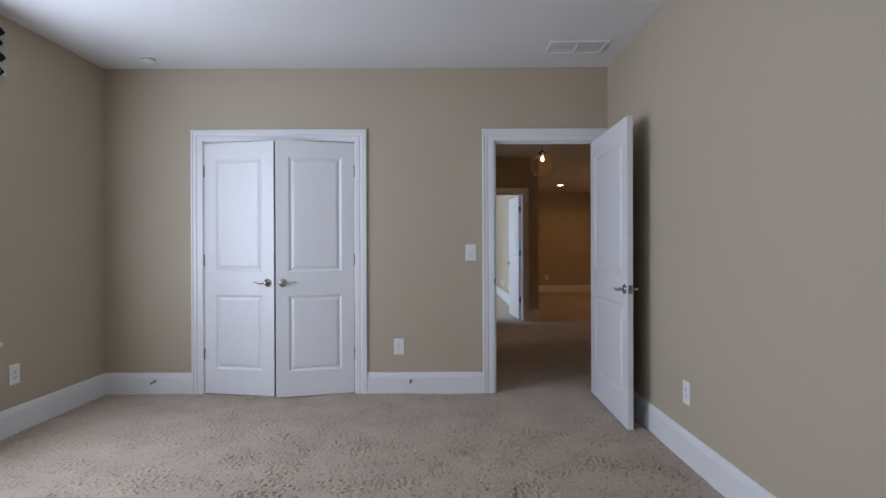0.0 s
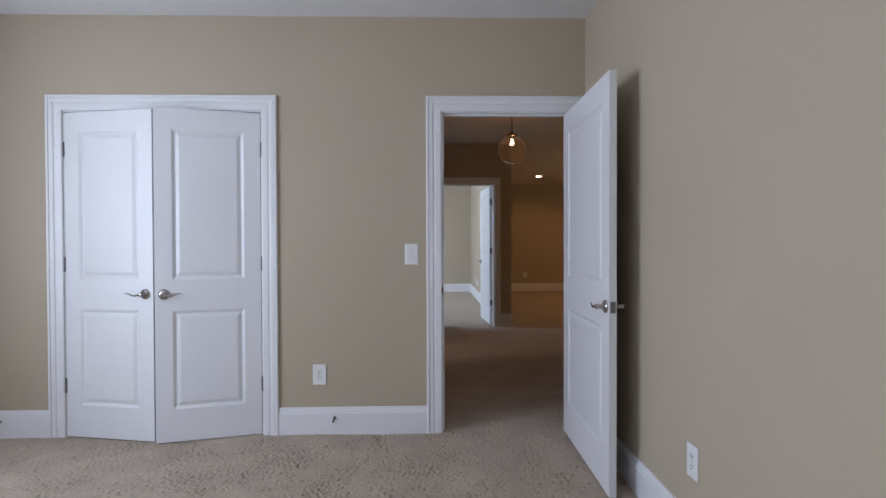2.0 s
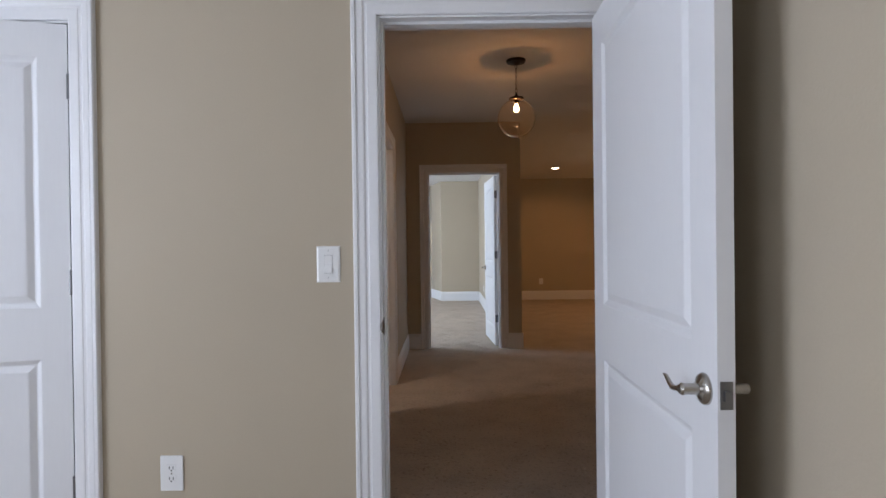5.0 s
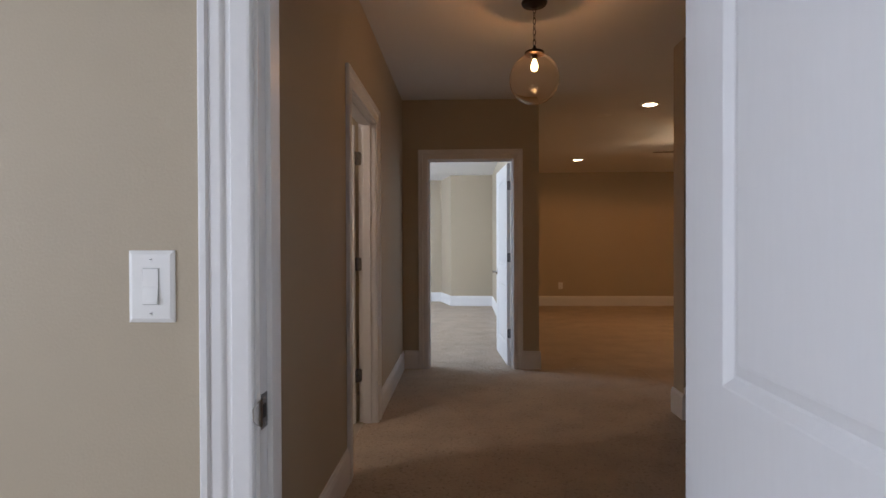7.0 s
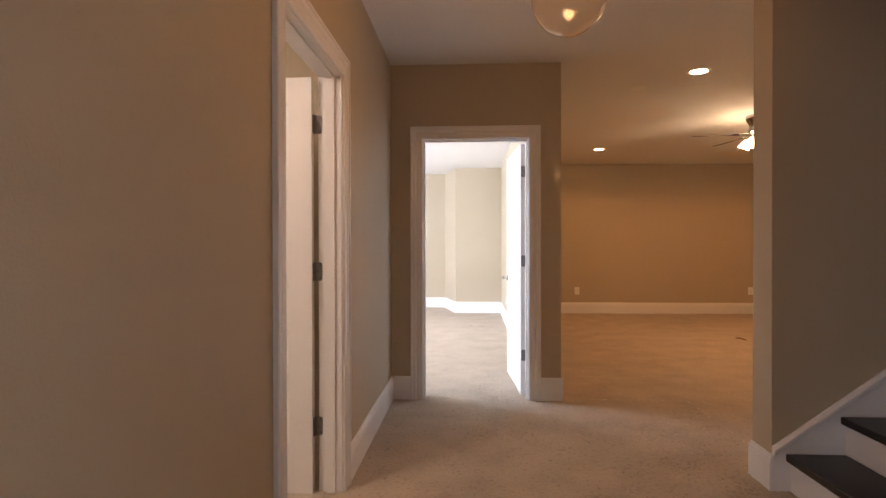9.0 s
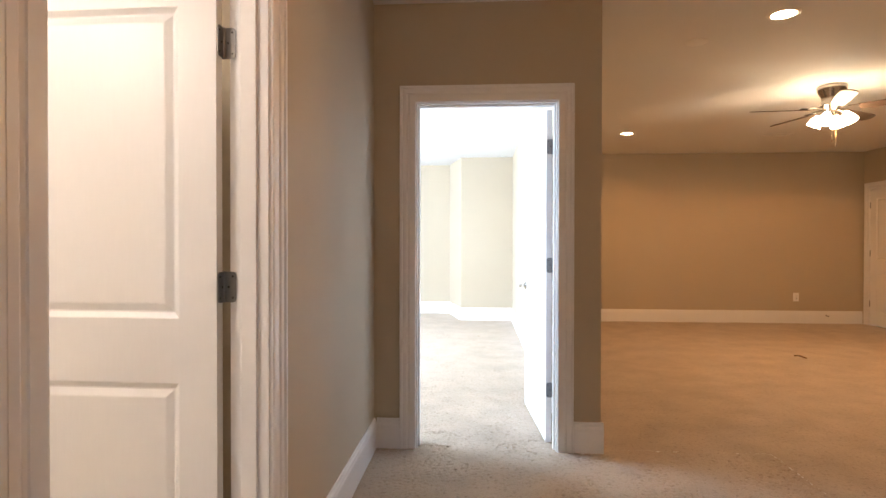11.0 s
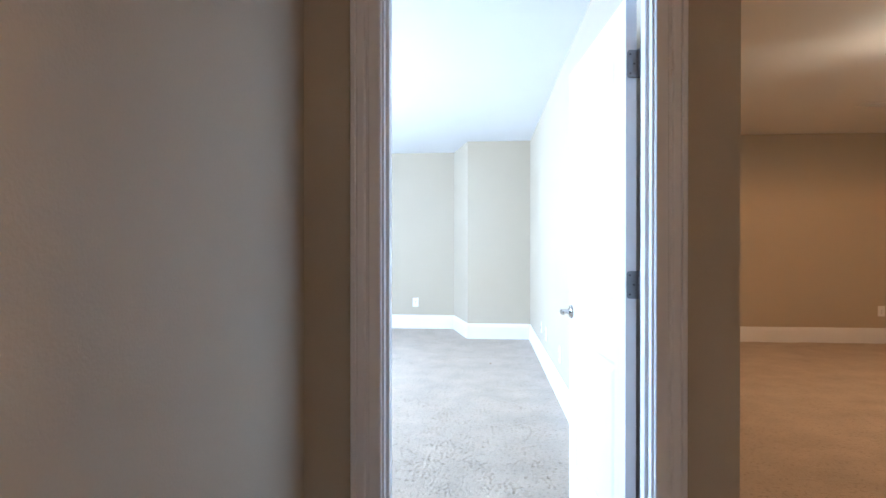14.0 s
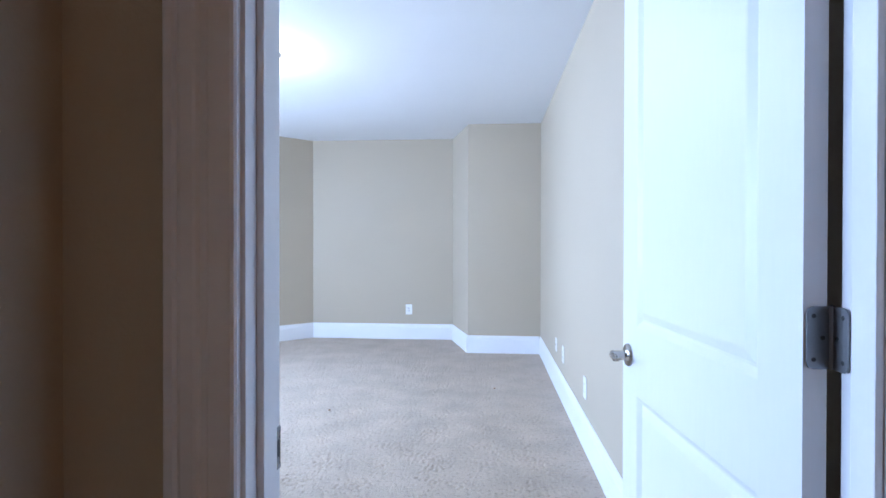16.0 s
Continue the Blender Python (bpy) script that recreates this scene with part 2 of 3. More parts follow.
TAN = "tan painted plaster wall"
wall_x("wall_bedroom_front", TAN + " of the bedroom with closet and door", R1_L - WALL, HALL_R + WALL, R1_FRONT, R1_FRONT + WALL, holes=[hole(*CLOSET), hole(*D1)])
wall_y("wall_bedroom_right", TAN + ", bare, behind the open door", R1_BACK, R1_FRONT, R1_R, R1_R + WALL)
wall_y("wall_bedroom_left", TAN + " with two windows", R1_BACK, R1_FRONT, R1_L - WALL, R1_L, holes=[(-1.0, 0.6, 0.62, 2.22), (1.9, 3.5, 0.62, 2.22)])
wall_x("wall_bedroom_back", TAN + " closing the bedroom", R1_L - WALL, R1_R + WALL, R1_BACK - WALL, R1_BACK)
wall_y("wall_hall_left", TAN + " of the hall with the bathroom door", R1_FRONT + WALL, END_Y, HALL_L - WALL, HALL_L, holes=[hole(*BATH)])
wall_y("wall_hall_right", TAN + " of the hall before the stairs", R1_FRONT + WALL, STAIR_Y0, HALL_R, HALL_R + WALL)
wall_x("wall_hall_end", TAN + " at the end of the hall", R3_L - WALL, REC_L, END_Y, END_Y + WALL, holes=[hole(*D3)])
wall_y("wall_between_rooms", TAN + " between far bedroom and lounge", END_Y + WALL, R3_FAR + WALL, R3_R, REC_L)
wall_x("wall_lounge_far", TAN + " across the lounge", REC_L, REC_R + WALL, REC_FAR, REC_FAR + WALL)
wall_y("wall_lounge_right", TAN + " of the lounge with a closed door", STAIR_Y2, REC_FAR, REC_R, REC_R + WALL, holes=[hole(13.68, 14.50)])
wall_x("wall_stairs_far", TAN + " between stairs and lounge", HALL_R, REC_R + WALL, STAIR_Y1, STAIR_Y2, top=5.4)
wall_x("wall_stairs_near", TAN + " closing the stairs", HALL_R + WALL, REC_R + WALL, STAIR_Y0 - WALL, STAIR_Y0, top=5.4)
wall_y("wall_stairs_end", TAN + " at the top of the stairs", STAIR_Y0, STAIR_Y1, REC_R, REC_R + WALL, top=5.4)
structure("wall_stairs_above", boxes(((HALL_R - WALL, STAIR_Y0, HALL_TOP + 0.10), (HALL_R, STAIR_Y1 + 0.18, 5.4))), PAINT, TAN + " above the foot of the stairs")
wall_x("wall_closet_back", TAN + " inside the closet", R1_L - WALL, HALL_L - WALL, 5.42, 5.42 + WALL)
wall_x("wall_bath_far", TAN + " of the bathroom", -2.2, HALL_L - WALL, 8.2, 8.2 + WALL)
wall_y("wall_bath_left", TAN + " of the bathroom", 5.42 + WALL, 8.2 + WALL, -2.2 - WALL, -2.2)
wall_y("wall_far_bedroom_left", TAN + " with a wide window", END_Y + WALL, 13.7, R3_L - WALL, R3_L, holes=[(9.85, 12.75, 0.62, 2.22)])
structure("wall_far_bedroom", boxes(((-1.41, R3_FAR, -0.05), (0.472, R3_FAR + WALL, TOP))), PAINT, TAN + " across the far bedroom")


def slanted(name, label, *corners, top=TOP):
    """An upright block on corners of the plan."""
    bm = bmesh.new()
    lo = [bm.verts.new((*c, -0.05)) for c in corners]
    hi = [bm.verts.new((*c, top)) for c in corners]
    bm.faces.new(lo[::-1])
    bm.faces.new(hi)
    n = len(corners)
    for k in range(n):
        bm.faces.new((lo[k], lo[(k + 1) % n], hi[(k + 1) % n], hi[k]))
    bmesh.ops.recalc_face_normals(bm, faces=bm.faces[:])
    return structure(name, bm, PAINT, label)


slanted("wall_chase", TAN + " boxed out with a slanted side", (0.703, 14.61), (R3_R, 14.61), (R3_R, R3_FAR + WALL), (0.472, R3_FAR + WALL), (0.472, R3_FAR))
slanted("wall_bay", TAN + " set at a slant in the corner", (-1.41, R3_FAR), (-1.41, R3_FAR + WALL), (R3_L - WALL, R3_FAR - 1.89 + WALL), (R3_L, R3_FAR - 1.89))

# ---- ceilings ----
structure("ceiling_bedroom", boxes(((R1_L - 0.1, R1_BACK - 0.1, R1_TOP), (R1_R + 0.1, R1_FRONT + 0.05, 3.0))), CEILING, "flat white bedroom ceiling")
structure("ceiling_hall_lounge", boxes(((HALL_L - 0.06, R1_FRONT + 0.06, HALL_TOP), (HALL_R, STAIR_Y2, 2.75)), ((HALL_L - 0.06, STAIR_Y2, HALL_TOP), (REC_R + 0.06, END_Y + 0.05, 2.75)), ((R3_R + 0.06, END_Y + 0.05, HALL_TOP), (REC_R + 0.06, REC_FAR + 0.06, 2.75)), ((HALL_R, R1_FRONT + 0.06, HALL_TOP), (HALL_R + 0.1, STAIR_Y0 - 0.05, 2.75))), CEILING, "flat white ceiling of hall and lounge")
structure("ceiling_far_bedroom", boxes(((R3_L - 0.1, END_Y + 0.05, R3_TOP), (R3_R + 0.06, R3_FAR + 0.1, 3.0))), CEILING, "flat white ceiling of the far bedroom")
structure("ceiling_bath_closet", boxes(((-2.7, R1_FRONT + 0.06, 2.6), (HALL_L - 0.06, 8.3, 2.72))), CEILING, "flat white ceiling of bathroom and closet")
structure("ceiling_stairs", boxes(((HALL_R - 0.12, STAIR_Y0 - 0.12, 5.4), (REC_R + 0.12, STAIR_Y2, 5.5))), CEILING, "flat white ceiling high above the stairs")

# ---- floors: cut-pile carpet with fine tufts, pits between them and broad trodden waves ----
rng = np.random.default_rng(7)
FIELD_N, FIELD_STEP = 1024, 0.005


def band(size, spread):
    """Repeating noise whose bumps are about the given size in metres."""
    f = np.hypot(*np.meshgrid(np.fft.fftfreq(FIELD_N, FIELD_STEP), np.fft.fftfreq(FIELD_N, FIELD_STEP)))
    w = np.exp(-((f - 1 / size) / (spread / size)) ** 2)
    a = np.fft.ifft2(np.fft.fft2(rng.standard_normal((FIELD_N, FIELD_N))) * w).real
    return a / a.std()


BROAD = 0.0007 * band(0.16, 0.5) + 0.0012 * band(0.7, 0.6)
PITS = np.clip(band(0.030, 0.6) + 0.38 * band(0.40, 0.8) - 1.15, 0, 0.9)
TUFTS = 0.0005 * band(0.026, 0.6) - 0.0230 * PITS + BROAD


def steps(*runs):
    """Grid lines over runs of (start, end, step)."""
    return np.concatenate([np.linspace(a, b, max(2, int((b - a) / d) + 1))[(k > 0):] for k, (a, b, d) in enumerate(runs)])


def carpet(name, label, xs, ys, field, worn=1.0):
    ix, iy = np.round(xs / FIELD_STEP).astype(int) % FIELD_N, np.round(ys / FIELD_STEP).astype(int) % FIELD_N
    z = field[np.ix_(iy, ix)] * worn
    gx, gy = np.meshgrid(xs, ys)
    co = np.stack([gx, gy, z], -1).reshape(-1, 3).astype(np.float32)
    k = np.arange(len(xs) * len(ys)).reshape(len(ys), len(xs))
    faces = np.stack([k[:-1, :-1], k[:-1, 1:], k[1:, 1:], k[1:, :-1]], -1).reshape(-1, 4).astype(np.int32)
    me = bpy.data.meshes.new(name)
    me.vertices.add(len(co))
    me.vertices.foreach_set("co", co.ravel())
    me.loops.add(faces.size)
    me.loops.foreach_set("vertex_index", faces.ravel())
    me.polygons.add(len(faces))
    me.polygons.foreach_set("loop_start", np.arange(0, faces.size, 4, dtype=np.int32))
    me.polygons.foreach_set("use_smooth", np.ones(len(faces), dtype=bool))
    me.update(calc_edges=True)
    me.materials.append(CARPET)
    return tagged(new(name, me), label, kind="structure")


THRESHOLD = END_Y + 0.05
carpet("floor_bedroom", "beige shaggy cut-pile carpet, slightly trodden", steps((R1_L, R1_R, 0.006)), steps((R1_BACK, 2.4, 0.05), (2.4, R1_FRONT + 0.06, 0.006)), TUFTS)
carpet("floor_hall", "beige shaggy carpet of the hall, blotched by footsteps", steps((HALL_L - 0.095, HALL_R + 0.2, 0.008)), steps((R1_FRONT + 0.06, THRESHOLD, 0.008)), TUFTS, 0.5)
carpet("floor_lounge", "beige shaggy carpet of the lounge", steps((HALL_R + 0.2, REC_R, 0.03)), steps((STAIR_Y2, THRESHOLD, 0.03)), BROAD)
carpet("floor_lounge_far", "beige shaggy carpet of the lounge", steps((REC_L, REC_R, 0.03)), steps((THRESHOLD, REC_FAR, 0.03)), BROAD)
carpet("floor_far_bedroom", "beige shaggy carpet of the far bedroom", steps((R3_L, -1.6, 0.05), (-1.6, R3_R, 0.007)), steps((THRESHOLD, 13.4, 0.007), (13.4, R3_FAR, 0.02)), TUFTS, 0.4)
structure("floor_slab", boxes(((R1_L - WALL, R1_BACK - WALL, -0.25), (REC_R + WALL, R3_FAR + WALL, -0.06))), CEILING, "plain slab under the floors")
structure("floor_bath", boxes(((-2.2, 5.54, -0.06), (HALL_L - 0.09, 8.2, 0.004)), ((-2.65, R1_FRONT + 0.06, -0.06), (0.2, 5.42, 0.0))), TILE, "pale tile floor of the bathroom")
structure("ground", boxes(((-400, -400, -0.9), (400, 400, -0.6))), GRASS, "plain lawn around the house")

# ---- baseboards ----
BB = [(0.0, -0.02), (0.016, -0.02), (0.016, 0.140), (0.013, 0.150), (0.0125, 0.160), (0.008, 0.168), (0.006, 0.180), (0.0, 0.182)]


def skirting(name, p, q, label="tall white painted baseboard with moulded top edge", h=1.0):
    """A baseboard from p to q on plan; the room lies to the left of that way."""
    p, q = Vector((*p, 0)), Vector((*q, 0))
    d = (q - p).normalized()
    nrm = Vector((-d.y, d.x, 0))
    bm = sweep([(u, v * h) for u, v in BB], [lambda u, v, c=c: c + nrm * u + Vector((0, 0, v)) for c in (p, q)])
    return structure(name, bm, TRIM, label)


REVEAL = 0.007
CW = 0.098 + REVEAL
skirting("baseboard", (CLOSET[0] - CW, R1_FRONT), (R1_L, R1_FRONT), h=0.96)
skirting("baseboard", (D1[0] - CW, R1_FRONT), (CLOSET[1] + CW, R1_FRONT), h=0.96)
skirting("baseboard", (R1_L, R1_FRONT - 0.016), (R1_L, R1_BACK), h=0.96)
skirting("baseboard", (R1_R, R1_BACK), (R1_R, R1_FRONT - 0.02), h=0.96)
skirting("baseboard", (HALL_L, BATH[0] - CW), (HALL_L, R1_FRONT + WALL))
skirting("baseboard", (HALL_L, END_Y), (HALL_L, BATH[1] + CW))
skirting("baseboard", (D3[0] - CW, END_Y), (HALL_L + 0.016, END_Y))
skirting("baseboard", (REC_L + 0.016, END_Y), (D3[1] + 0.102, END_Y))
skirting("baseboard", (REC_L, REC_FAR), (REC_L, END_Y))
skirting("baseboard", (REC_R - 0.02, REC_FAR), (REC_L + 0.016, REC_FAR), h=1.08)
skirting("baseboard", (HALL_R, STAIR_Y1 - 0.016), (HALL_R, STAIR_Y2 + 0.016))
skirting("baseboard", (HALL_R, STAIR_Y2), (REC_R, STAIR_Y2))
skirting("baseboard", (REC_R, STAIR_Y2), (REC_R, 13.58))
skirting("baseboard", (R3_R, END_Y + WALL), (R3_R, 14.61), h=1.1)
skirting("baseboard", (R3_R - 0.016, 14.61), (0.703, 14.61), h=1.1)
skirting("baseboard", (0.703, 14.61), (0.472, R3_FAR), h=1.1)
skirting("baseboard", (0.472, R3_FAR), (-1.41, R3_FAR), h=1.1)
skirting("baseboard", (-1.41, R3_FAR), (R3_L, R3_FAR - 1.89), h=1.1)
skirting("baseboard", (R3_L, R3_FAR - 1.89), (R3_L, END_Y + WALL), h=1.1)

# ---- doors ----
CASE = [(0, -0.002), (0, 0.009), (0.003, 0.0125), (0.008, 0.0135), (0.038, 0.0135), (0.041, 0.0115), (0.050, 0.0105), (0.054, 0.0150), (0.058, 0.0165), (0.075, 0.0165), (0.080, 0.0145), (0.083, 0.0215), (0.094, 0.0215), (0.098, 0.0175), (0.098, -0.002)]


def casing(w, head, front=True, depth=0.12, right=1.0, top=1.0):
    """Mitred moulding round an opening from (0, 0) to (w, head)."""
    y0, s = (0.0, -1.0) if front else (depth, 1.0)
    r = REVEAL
    path = [lambda u, v: (-u - r, y0 + s * v, -0.01), lambda u, v: (-u - r, y0 + s * v, head + u * top + r),
            lambda u, v: (w + u * right + r, y0 + s * v, head + u * top + r), lambda u, v: (w + u * right + r, y0 + s * v, -0.01)]
    return sweep(CASE, path)


def leaf_mesh(w, h, t, sgn, side):
    """A two-panel moulded door leaf from the hinge along sgn * x; side: where its thickness lies in y."""
    st = 0.115 if w > 0.7 else 0.098
    xs, zs = [0, st, w - st, w], [0, 0.20, 0.815, 1.005, h - 0.125, h]
    bm = bmesh.new()
    for face in (0, 1):
        y = 0.0 if face == 0 else t * side
        into = side if face == 0 else -side
        for i in range(3):
            for k in range(5):
                a0, a1, c0, c1 = xs[i], xs[i + 1], zs[k], zs[k + 1]
                if not (i == 1 and k in (1, 3)):
                    bm.faces.new([bm.verts.new((sgn * a, y, c)) for a, c in ((a0, c0), (a1, c0), (a1, c1), (a0, c1))])
                    continue
                rings = []
                for inset, dep in ((0, 0), (0.003, 0.0008), (0.018, 0.010), (0.023, 0.0105), (0.043, 0.003), (0.048, 0.0022)):
                    yy = y + into * dep
                    rings.append([bm.verts.new((sgn * a, yy, c)) for a, c in ((a0 + inset, c0 + inset), (a1 - inset, c0 + inset), (a1 - inset, c1 - inset), (a0 + inset, c1 - inset))])
                for r0, r1 in zip(rings, rings[1:]):
                    for q in range(4):
                        bm.faces.new((r0[q], r0[(q + 1) % 4], r1[(q + 1) % 4], r1[q]))
                bm.faces.new(rings[-1])
    for p, q in (((0, 0), (w, 0)), ((w, 0), (w, h)), ((w, h), (0, h)), ((0, h), (0, 0))):
        bm.faces.new([bm.verts.new((sgn * a, y, c)) for a, c, y in ((*p, 0), (*q, 0), (*q, t * side), (*p, t * side))])
    bmesh.ops.remove_doubles(bm, verts=bm.verts[:], dist=0.0004)
    bmesh.ops.recalc_face_normals(bm, faces=bm.faces[:])
    return bm


def lever(parent, x, y, z, out, way):
    """A rose with a waved lever: out is the side (+1 or -1 in y), way where the lever points in x."""
    rose = part("handle_rose", lathe([(0, 0), (0.033, 0), (0.033, 0.004), (0.030, 0.009), (0.020, 0.013), (0.012, 0.016), (0.0115, 0.040), (0.013, 0.048), (0.009, 0.054), (0, 0.055)], 28, "y"), NICKEL, parent, "round brushed nickel rose", pose(x, y, z, 0, 0, 0 if out > 0 else 180), True)
    w = way * out
    pts = [(0, 0.046, 0), (w * 0.018, 0.049, -0.003), (w * 0.038, 0.051, -0.007), (w * 0.058, 0.050, -0.003), (w * 0.078, 0.048, 0.005), (w * 0.096, 0.046, 0.008), (w * 0.110, 0.044, 0.006)]
    part("lever", tube(pts, [0.0105, 0.0095, 0.0075, 0.0060, 0.0050, 0.0042, 0.0022], 12, 0.7), NICKEL, rose, "waved brushed nickel lever", smooth=True)


def hinge(parent, x, y, z, open_turn):
    """Barrel with two rounded leaves and screws; the frame's leaf lies at rest, the other one turned."""
    bm = lathe([(0, -0.047), (0.0055, -0.046), (0.0055, -0.016), (0.0048, -0.0155), (0.0055, -0.015), (0.0055, 0.015), (0.0048, 0.0155), (0.0055, 0.016), (0.0055, 0.046), (0, 0.049)], 12)
    one = part("hinge", bm, HINGE, parent, "satin nickel butt hinge", pose(x, y, z), True)
    for turn in open_turn:
        plate = bmesh.new()
        pts = [(0, -0.046), (0.0275, -0.046), (0.0345, -0.043), (0.0370, -0.036), (0.0370, 0.036), (0.0345, 0.043), (0.0275, 0.046), (0, 0.046)]
        a = [plate.verts.new((px, -0.0012, pz)) for px, pz in pts]
        b = [plate.verts.new((px, 0.0012, pz)) for px, pz in pts]
        plate.faces.new(a)
        plate.faces.new(b[::-1])
        for k in range(len(pts)):
            plate.faces.new((a[k], b[k], b[(k + 1) % len(pts)], a[(k + 1) % len(pts)]))
        bmesh.ops.recalc_face_normals(plate, faces=plate.faces[:])
        part("hinge_plate", plate, HINGE, one, m=pose(0, 0, 0, 0, 0, turn))
        screws = bmesh.new()
        for sx, sz in ((0.027, -0.032), (0.014, 0.0), (0.027, 0.032)):
            lathe([(0, -0.0020), (0.0034, -0.0017), (0.0034, 0.0017), (0, 0.0020)], 8, "y", (sx, 0, sz), screws)
        part("screw_heads", screws, SLOT, one, "dark screw heads", pose(0, 0, 0, 0, 0, turn))
    return one


HINGES = (0.325, 1.098, 1.83)


def door(name, label, m, w, depth, leaves, fronts=(True, False), stop=True, right=1.0, leaf_h=2.055):
    """Jambs, stops, casings and hung leaves; leaves: (hinge x, hinge y, sgn, side, turn, width, lever faces)."""
    d = thing(name, m, label, kind="structure")
    j = JAMB - 0.0005
    part("jamb", boxes(((-j, 0.001, -0.01), (0, depth - 0.001, HEAD + j)), ((w, 0.001, -0.01), (w + j, depth - 0.001, HEAD + j)), ((0, 0.001, HEAD), (w, depth - 0.001, HEAD + j))), TRIM, d)
    if stop is not None:
        s0, s1 = stop
        part("door_stop", boxes(((0, s0, -0.01), (0.011, s1, HEAD)), ((w - 0.011, s0, -0.01), (w, s1, HEAD)), ((0.011, s0, HEAD - 0.011), (w - 0.011, s1, HEAD)), bevel=0.002), TRIM, d)
    for f in fronts:
        part("casing", casing(w, HEAD, f, depth, right if f else 1.0), TRIM, d, "white moulded casing")
    for hx, hy, sgn, side, turn, lw, levers in leaves:
        leaf = part("door_leaf", leaf_mesh(lw, leaf_h, 0.035, sgn, side), DOOR, d, "white two-panel moulded leaf", pose(hx, hy, 0.007, 0, 0, turn))
        for z in HINGES:
            hinge(leaf, -sgn * 0.003, -side * 0.005, z, (90 * side, 90 * side - turn))
        for f in levers:
            lever(leaf, sgn * (lw - 0.053), 0 if f == 0 else 0.035 * side, 0.916, (-side if f == 0 else side), -sgn)
        if levers and abs(turn) > 60:
            part("latch_plate", boxes(((lw - 0.001, side * 0.0175 - 0.0125, 0.888), (lw + 0.0014, side * 0.0175 + 0.0125, 0.944)), ((lw, side * 0.0175 - 0.006, 0.906), (lw + 0.009, side * 0.0175 + 0.006, 0.926)), bevel=0.0006), HINGE, leaf, "nickel latch plate with bolt", m=pose(0, 0, 0) if sgn > 0 else Matrix.Diagonal((-1, 1, 1, 1)))
    return d


def strike(parent, x, y, z, lip=-1):
    """Strike plate let into a jamb, with its curved lip towards the room and two screws."""
    part("strike_plate", boxes(((x, y - 0.013, z - 0.033), (x + 0.0018, y + 0.018, z + 0.033)), bevel=0.0006), HINGE, parent, "nickel strike plate")
    tongue = bmesh.new()
    rows = []
    for k in range(7):
        a = k / 6
        h = 0.026 * math.sqrt(max(0.0, 1 - (0.92 * a) ** 2))
        yy, xx = y + lip * (0.012 + 0.017 * a), x + 0.0012 - 0.010 * a * a
        rows.append([tongue.verts.new((xx + dx, yy, z + dz)) for dx, dz in ((0, -h), (0, h), (0.0016, h), (0.0016, -h))])
    for p, q in zip(rows, rows[1:]):
        for k in range(4):
            tongue.faces.new((p[k], p[(k + 1) % 4], q[(k + 1) % 4], q[k]))
    tongue.faces.new(rows[0])
    tongue.faces.new(rows[-1][::-1])
    bmesh.ops.recalc_face_normals(tongue, faces=tongue.faces[:])
    part("strike_lip", tongue, NICKEL, parent, "curved nickel lip", smooth=True)
    part("strike_hole", boxes(((x + 0.001, y - 0.005, z - 0.013), (x + 0.0024, y + 0.010, z + 0.013))), SLOT, parent)
    screws = bmesh.new()
    for dz in (-0.024, 0.024):
        lathe([(0, 0.0016), (0.0036, 0.0017), (0.0030, 0.0026), (0, 0.0026)], 10, "x", (x, y + 0.002, z + dz), screws)
    part("screw_heads", screws, NICKEL, parent)


W1 = D1[1] - D1[0]
d1 = door("door_1", "white two-panel door standing wide open into the bedroom", pose(D1[0], R1_FRONT, 0), W1, WALL, [(W1 - 0.003, -0.004, -1, 1, 89.0, 0.938, (0, 1))], stop=(0.037, 0.075), leaf_h=2.052)
strike(d1, 0.0, 0.018, 0.925)
WC = CLOSET[1] - CLOSET[0]
door("door_2", "pair of white two-panel closet doors, slightly ajar", pose(CLOSET[0], R1_FRONT, 0), WC, WALL, [(0.003, -0.002, 1, 1, -11.0, WC / 2 - 0.001, (0,)), (WC - 0.003, -0.002, -1, 1, 14.5, WC / 2 - 0.001, (0,))], fronts=(True,), stop=None, leaf_h=2.061)
W3 = D3[1] - D3[0]
d3 = door("door_3", "white two-panel door open into the far bedroom", pose(D3[0], END_Y, 0), W3, WALL, [(W3 - 0.009, WALL + 0.018, -1, -1, -86.0, W3 - 0.008, (0, 1))], stop=(0.035, 0.083), right=0.96)
strike(d3, 0.0, 0.102, 0.925, 1)
WB = BATH[1] - BATH[0]
door("door_4", "white two-panel bathroom door open inwards", pose(HALL_L, BATH[0], 0, 0, 0, 90), WB, WALL, [(WB - 0.0078, WALL + 0.020, -1, -1, -91.0, WB - 0.012, (0, 1))], fronts=(True,), stop=(0.035, 0.083))
door("door_5", "closed white two-panel door in the lounge corner", pose(REC_R, 14.50, 0, 0, 0, -90), 0.82, WALL, [(0.003, 0.004, 1, 1, 0.0, 0.813, (0,))], fronts=(True,), stop=(0.040, 0.075))

